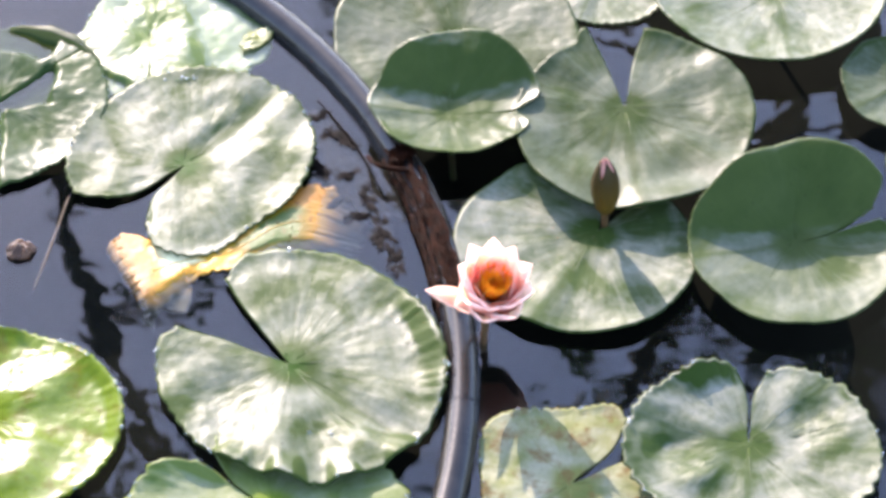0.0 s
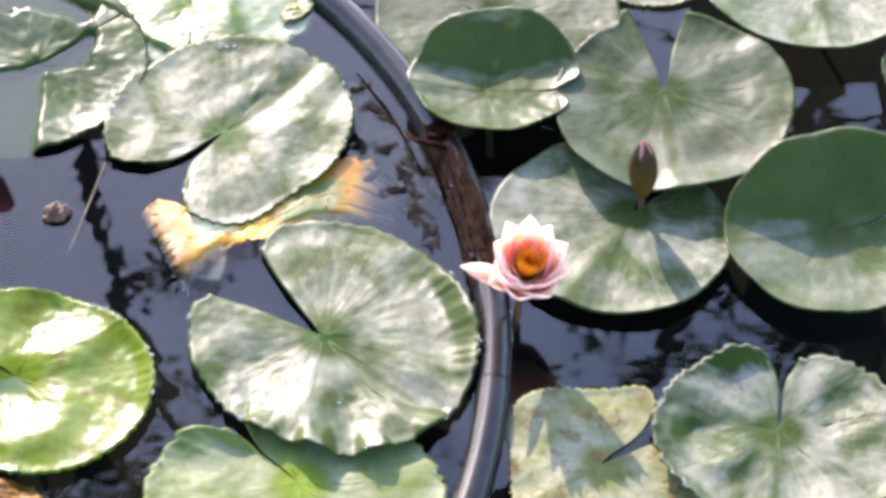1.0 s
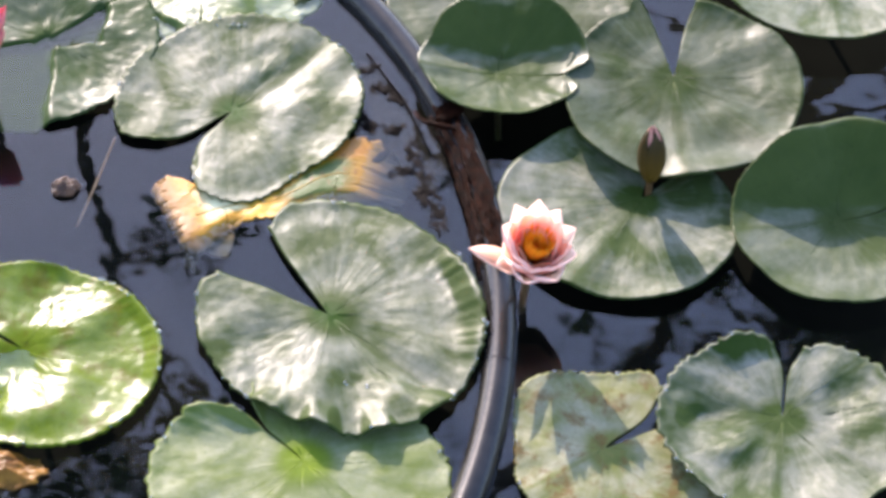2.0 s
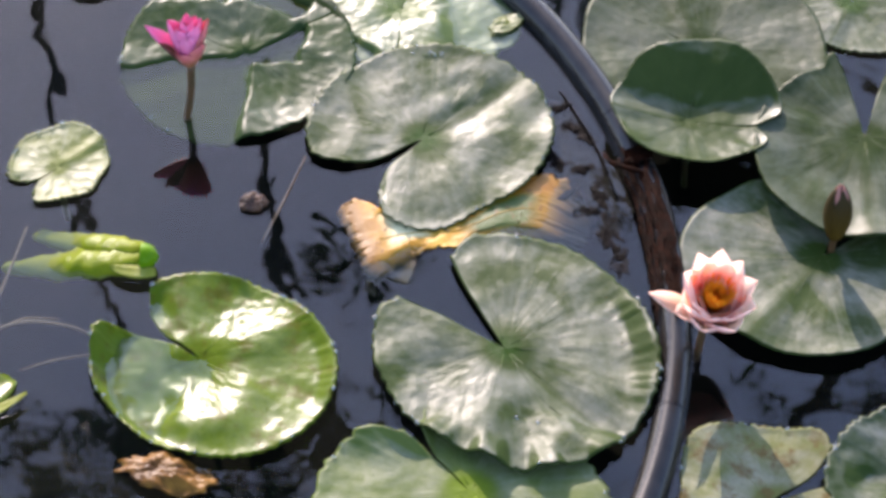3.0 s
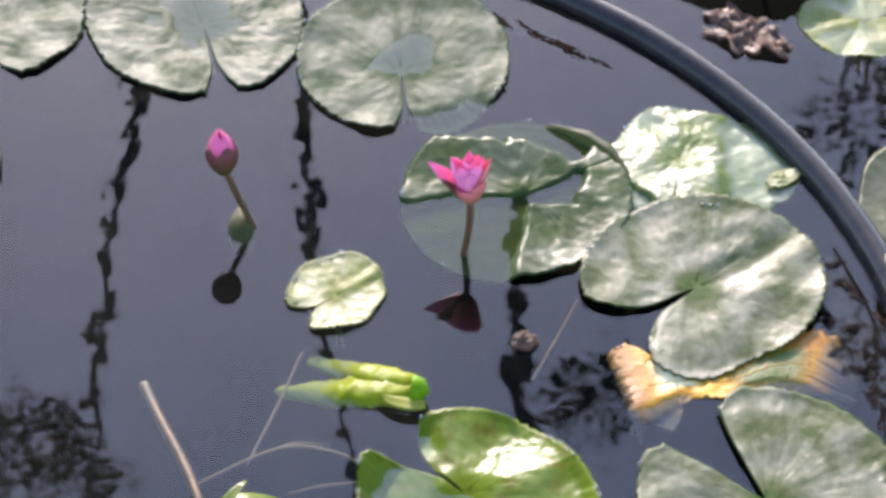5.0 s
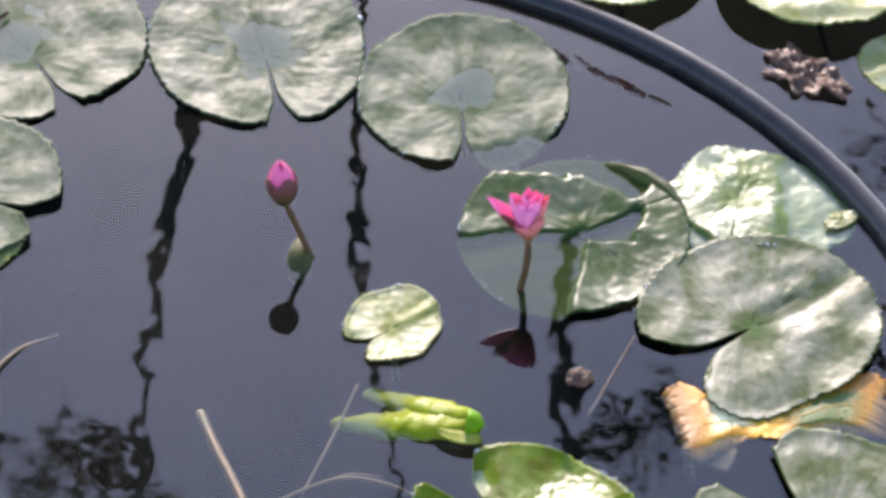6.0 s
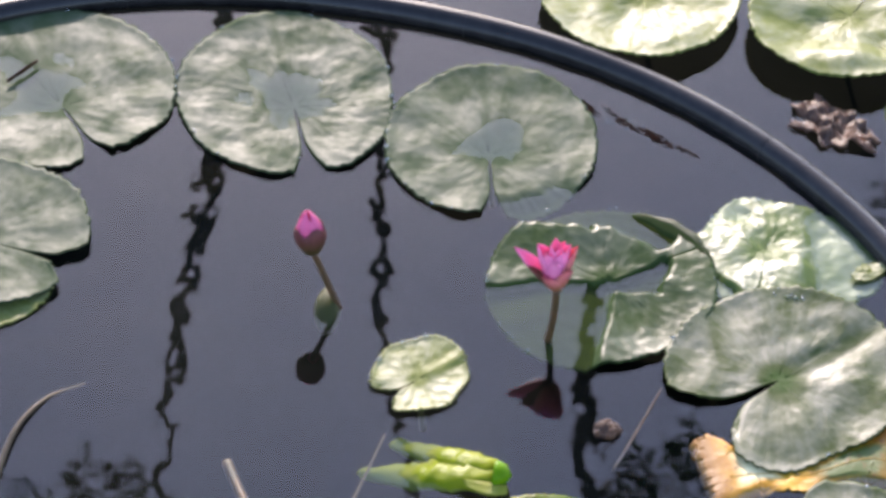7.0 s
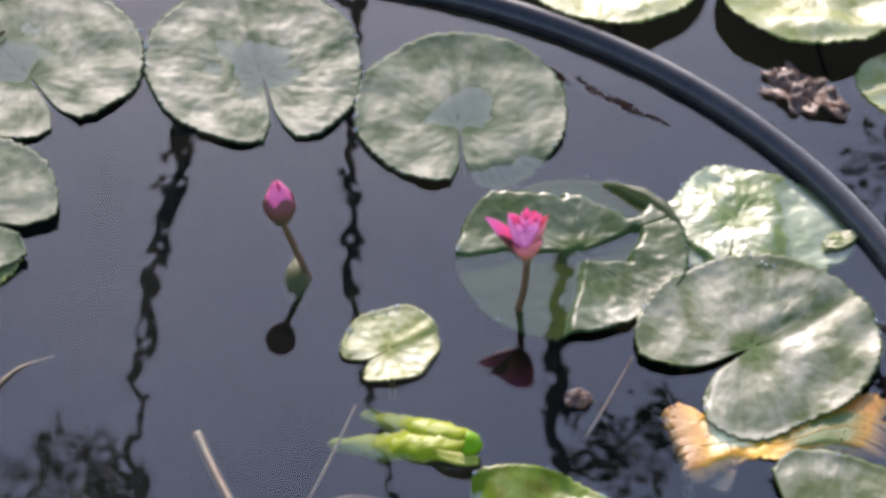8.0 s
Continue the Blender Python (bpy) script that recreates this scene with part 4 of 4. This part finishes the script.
stalk("grass_blade", "pale drowned grass blade", [(-0.345, -0.08, -0.006), (-0.281, -0.026, -0.004), (-0.232, -0.021, -0.004), (-0.196, -0.034, -0.006)], [0.0008, 0.0014, 0.0014, 0.0008])
stalk("grass_blade", "pale drowned grass blade", [(-0.304, -0.05, -0.006), (-0.292, 0.02, -0.005), (-0.283, 0.095, -0.006)], [0.0008, 0.0013, 0.0007])
stalk("grass_blade", "faint drowned grass blade", [(-0.262, -0.073, -0.007), (-0.235, -0.060, -0.006), (-0.200, -0.050, -0.005)], [0.0006, 0.0010, 0.0008])
stalk("grass_blade", "pale drowned grass blade", [(-0.290, -0.032, -0.006), (-0.268, -0.016, -0.005), (-0.238, -0.012, -0.006)], [0.0006, 0.0011, 0.0006])
stalk("twig", "short dark twig lying on a lily pad", [(-0.766, 0.497, 0.005), (-0.756, 0.515, 0.006), (-0.746, 0.535, 0.006)], [0.002, 0.0024, 0.0016], ROT)
stalk("root_fibre", "reddish dead fibre over the pipe", [(0.228, 0.232, 0.004), (0.236, 0.205, 0.018), (0.262, 0.195, 0.019), (0.275, 0.20, 0.008)], [0.0018, 0.0024, 0.0026, 0.0016], ROT)
stalk("root_fibre", "thin dark fibre floating along the pipe", [(0.186, 0.315, 0.001), (0.205, 0.277, 0.002), (0.222, 0.240, 0.002), (0.240, 0.185, 0.001)], [0.0007, 0.0010, 0.0010, 0.0007], SLIME)
for k, (x, y, long, turn) in enumerate(((0.206, 0.262, 0.016, -50), (0.196, 0.214, 0.020, -20), (0.226, 0.182, 0.018, -75), (0.236, 0.132, 0.022, -80), (0.184, 0.292, 0.012, 30), (0.176, 0.235, 0.013, -60), (0.246, 0.098, 0.016, -85), (0.214, 0.158, 0.012, 10))):
    scrap("leaf_scrap", "torn dark brown scrap of rotten leaf afloat", "dead leaf", (x, y), (long, long * 0.42), turn, 0.0006, 0.0016, SLIME, 60 + k, 110, ragged=0.9)
scrap("withered_bud", "small withered brown flower head afloat", "dead flower", (-0.085, 0.137), (0.013, 0.011), 20, 0.003, 0.006, BROWN, 3, 60, hump=0.006)
scrap("dead_leaf", "soggy brown dead leaf afloat", "dead leaf", (-0.122, -0.182), (0.040, 0.020), -12, 0.002, 0.0065, RUST, 5, 26, ragged=0.3, hump=0.005)
scrap("dead_leaf", "crumpled reddish-brown dead leaf beside the pipe", "dead leaf", (0.078, 0.618), (0.044, 0.028), -25, 0.004, 0.009, BROWN, 8, 55, ragged=0.45, hump=0.003)
draped = holder("dead_leaf", (*RING_C, 0.003), "rotting wet brown leaf in strips over the pipe", "dead leaf")
rng = random.Random(17)
for start, stop, low, high, away in ((2.0, 16.0, 66, 88, 0.0008), (4.5, 17.0, 84, 106, 0.0012), (1.0, 9.0, 88, 104, 0.0016), (2.5, 17.5, 104, 124, 0.0010), (4.0, 19.0, 130, 150, 0.0016), (1.0, 12.0, 152, 170, 0.0020), (3.0, 11.5, 172, 184, 0.0026), (8.0, 18.5, 158, 174, 0.0026), (16.8, 18.4, 60, 150, 0.0030)):
    grid = []
    for i in range(25):
        s_ = i / 24
        a = radians(start + (stop - start) * s_)
        squeeze = math.sin(math.pi * (0.08 + 0.84 * s_)) ** 0.5
        row = []
        for j in range(7):
            mid, half = (low + high) / 2, (high - low) / 2 * squeeze
            phi = radians(mid + half * (j / 3 - 1) + 12 * noise.noise((s_ * 7, start, low * 0.1)))
            r = PIPE_R + away + 0.0040 * abs(noise.fractal((s_ * 16, j * 0.9, start + low), 0.7, 2.0, 4))
            row.append(((RING_R + r * math.cos(phi)) * math.cos(a), (RING_R + r * math.cos(phi)) * math.sin(a), max(r * math.sin(phi), -0.004)))
        grid.append(row)
    v, f, uv = sheet(grid, 0.0008)
    mesh_object("strip", v, f, ROT, draped, uvs=uv)
rng = random.Random(5)
for k in range(11):
    t = (k + rng.uniform(-0.3, 0.3)) / 10
    scrap("scum", "dark wrinkled flake of scum on the water", "scum", (-0.172 + 0.105 * t + rng.gauss(0, 0.004), 0.598 - 0.048 * t + rng.gauss(0, 0.005)), (rng.uniform(0.006, 0.013), rng.uniform(0.002, 0.004)), -28 + rng.uniform(-25, 25), 0.0004, 0.0022, ROT, 80 + k, 160, ragged=0.8)
scrap("dead_leaf", "slimy dark brown leaf at the water's surface", "dead leaf", (0.205, 0.222), (0.082, 0.034), -58, -0.0012, 0.0022, SLIME, 13, 30, ragged=0.5)

# ---- trees behind the pond, seen in the water only ----
def tree(trunk, width, clumps, seed, label):
    """A leaning slender tree: tapered trunk, a limb to each clump, and leaves. clumps: (x, y, z, radius, leaves)."""
    rng = random.Random(seed)
    base = Vector(trunk[0])
    thing = holder("tree", base, label, "tree", "trees behind the pond")
    pts = [Vector(p) - base for p in trunk]
    v, f = tube(pts, [width * (1.25 - 0.6 * i / (len(pts) - 1)) for i in range(len(pts))], 10)
    mesh_object("trunk", v, f, BARK, thing)
    verts, faces = [], []
    for x, y, z, radius, leaves in clumps:
        c = Vector((x, y, z)) - base
        near = min(pts[2:], key=lambda p: (p - c).length)
        v, f = tube([near, near.lerp(c, 0.5) + Vector((0, 0, 0.05)), c], [width * 0.4, width * 0.3, 0.006], 6)
        mesh_object("limb", v, f, BARK, thing)
        for _ in range(leaves):
            d = Vector((rng.gauss(0, 1), rng.gauss(0, 1), rng.gauss(0, 1)))
            p = c + d.normalized() * radius * rng.random() ** 0.5
            along = (d.normalized() + Vector((0, 0, -0.4)) + Vector((rng.uniform(-1, 1), rng.uniform(-1, 1), rng.uniform(-1, 1))) * 0.5).normalized()
            across = along.cross(Vector((rng.uniform(-1, 1), rng.uniform(-1, 1), 1))).normalized()
            size = rng.uniform(0.05, 0.11)
            n = len(verts)
            verts += [p, p + along * size * 0.5 + across * size * 0.14, p + along * size, p + along * size * 0.5 - across * size * 0.14]
            faces.append((n, n + 1, n + 2, n + 3))
    mesh_object("crown", verts, faces, TREE_LEAF, thing, "loose dark green leaves")


tree([(-2.9, 4.3, 0.1), (-2.3, 4.1, 1.3), (-1.60, 4.0, 2.2), (-1.49, 4.0, 2.6), (-1.55, 4.0, 3.2), (-1.63, 4.0, 3.6), (-1.70, 4.0, 4.1), (-1.76, 4.0, 4.7), (-1.80, 4.0, 5.6)], 0.023,
     [(-1.93, 4.0, 4.62, 0.13, 90), (-1.86, 4.05, 4.95, 0.2, 130), (-2.2, 4.1, 5.2, 0.4, 300), (-1.5, 4.1, 5.6, 0.35, 260)], 21, "leaning thin dark tree with a loose crown")
tree([(-3.2, 4.4, 0.1), (-2.9, 4.2, 1.4), (-2.0, 4.1, 1.95), (-1.06, 4.0, 2.6), (-1.08, 4.0, 3.2), (-1.06, 4.0, 3.6), (-1.00, 4.0, 4.1), (-0.93, 4.0, 4.5), (-0.85, 4.0, 5.6)], 0.020,
     [(-1.03, 4.0, 5.1, 0.16, 120), (-0.75, 4.05, 5.3, 0.3, 380), (-1.15, 4.1, 5.45, 0.3, 300), (-0.5, 4.0, 5.35, 0.25, 260)], 22, "leaning thin dark tree with a leafy top")
tree([(2.9, 5.4, 0.1), (2.3, 5.0, 3.0), (1.2, 4.5, 5.4), (0.2, 4.1, 6.1), (-0.15, 4.0, 5.7), (-0.28, 4.0, 4.9), (-0.36, 4.0, 4.5), (-0.43, 4.0, 4.2), (-0.48, 4.0, 3.8), (-0.47, 4.0, 3.35)], 0.034,
     [(-0.22, 4.0, 4.14, 0.11, 90), (-0.1, 4.0, 3.98, 0.07, 45), (-0.2, 4.1, 5.3, 0.35, 420), (0.3, 4.1, 5.5, 0.4, 420)], 23, "arching dark tree with a drooping branch and feathery shoots")
tree([(2.6, 4.6, 0.1), (2.5, 4.4, 1.3), (2.2, 4.2, 2.6), (2.0, 4.05, 3.6), (1.9, 4.0, 4.4), (1.8, 4.0, 5.6)], 0.05,
     [(0.58, 4.0, 3.72, 0.10, 45), (0.88, 4.0, 3.60, 0.10, 50), (1.75, 4.0, 4.50, 0.22, 700), (2.0, 4.0, 4.7, 0.25, 700), (1.02, 4.0, 4.62, 0.10, 40), (1.35, 4.0, 4.42, 0.09, 40), (0.40, 4.0, 2.92, 0.13, 110), (0.58, 4.0, 2.80, 0.14, 120)], 24, "broad leafy tree at the side of the pond")


# ---- water drops and bubbles ----
def beads(name, label, spots, mat):
    verts, faces = [], []
    for x, y, z, r in spots:
        n = len(verts)
        verts.append((x, y, z + r))
        for ring, (cz, cr) in enumerate(((0.5, 0.86), (-0.2, 0.98), (-0.7, 0.7))):
            verts += [(x + r * cr * math.cos(k * math.tau / 8), y + r * cr * math.sin(k * math.tau / 8), z + r * cz * 0.9) for k in range(8)]
        faces += [(n, n + 1 + k, n + 1 + (k + 1) % 8) for k in range(8)]
        for ring in range(2):
            a, b = n + 1 + ring * 8, n + 9 + ring * 8
            faces += [(a + k, b + k, b + (k + 1) % 8, a + (k + 1) % 8) for k in range(8)]
    return tagged(mesh_object(name, verts, faces, mat), label, "drops", kind="stuff")


DROP, dn, dl, db = material("clear_water_drop")
dn.remove(db)
drop_clear, drop_shine, drop_mix = dn.new("ShaderNodeBsdfTransparent"), dn.new("ShaderNodeBsdfGlossy"), dn.new("ShaderNodeMixShader")
drop_clear.inputs[0].default_value = (0.95, 0.96, 0.95, 1)
drop_shine.inputs["Roughness"].default_value = 0.12
drop_edge = node(dn, "ShaderNodeFresnel", IOR=1.33)
drop_gloss = dn.new("ShaderNodeMath")
drop_gloss.operation, drop_gloss.inputs[1].default_value, drop_gloss.inputs[2].default_value = "MULTIPLY_ADD", 0.8, 0.16
dl.new(drop_edge.outputs[0], drop_gloss.inputs[0])
dl.new(drop_gloss.outputs[0], drop_mix.inputs[0])
dl.new(drop_clear.outputs[0], drop_mix.inputs[1])
dl.new(drop_shine.outputs[0], drop_mix.inputs[2])
dl.new(drop_mix.outputs[0], dn["Material Output"].inputs[0])
rng = random.Random(9)
spots = []
for pad, count in ((1, 20), (2, 14), (3, 30), (17, 20), (16, 20), (6, 20), (23, 12), (19, 14), (20, 16), (18, 12), (5, 16), (4, 12)):
    middle = sum(RIMS[pad], Vector()) / len(RIMS[pad])
    for _ in range(count):
        p = rng.choice(RIMS[pad])
        p = p.lerp(middle, rng.uniform(-0.004, 0.02))
        spots.append((p.x, p.y, max(p.z, 0.0) + 0.0004, rng.uniform(0.0011, 0.0027)))
beads("water_drops", "clear water drops along the rims of the lily pads", spots, DROP)
spots = []
for _ in range(26):
    k = rng.random()
    x = -0.175 + 0.15 * k + rng.gauss(0, 0.008)
    spots.append((x, 0.595 - 0.075 * k + rng.gauss(0, 0.008), 0.0004, rng.uniform(0.0006, 0.0017)))
for _ in range(7):
    k = rng.random()
    spots.append((0.17 + 0.08 * k + rng.gauss(0, 0.012), 0.30 - 0.16 * k + rng.gauss(0, 0.014), 0.0004, rng.uniform(0.0006, 0.0016)))
for _ in range(12):
    a, phi = radians(rng.uniform(2.0, 17.0)), radians(rng.uniform(75, 165))
    r = RING_R + (PIPE_R + 0.0032) * math.cos(phi)
    spots.append((RING_C[0] + r * math.cos(a), RING_C[1] + r * math.sin(a), 0.004 + (PIPE_R + 0.0032) * math.sin(phi), rng.uniform(0.0006, 0.0012)))
beads("bubbles", "strings of small bubbles on the water", spots, DROP)
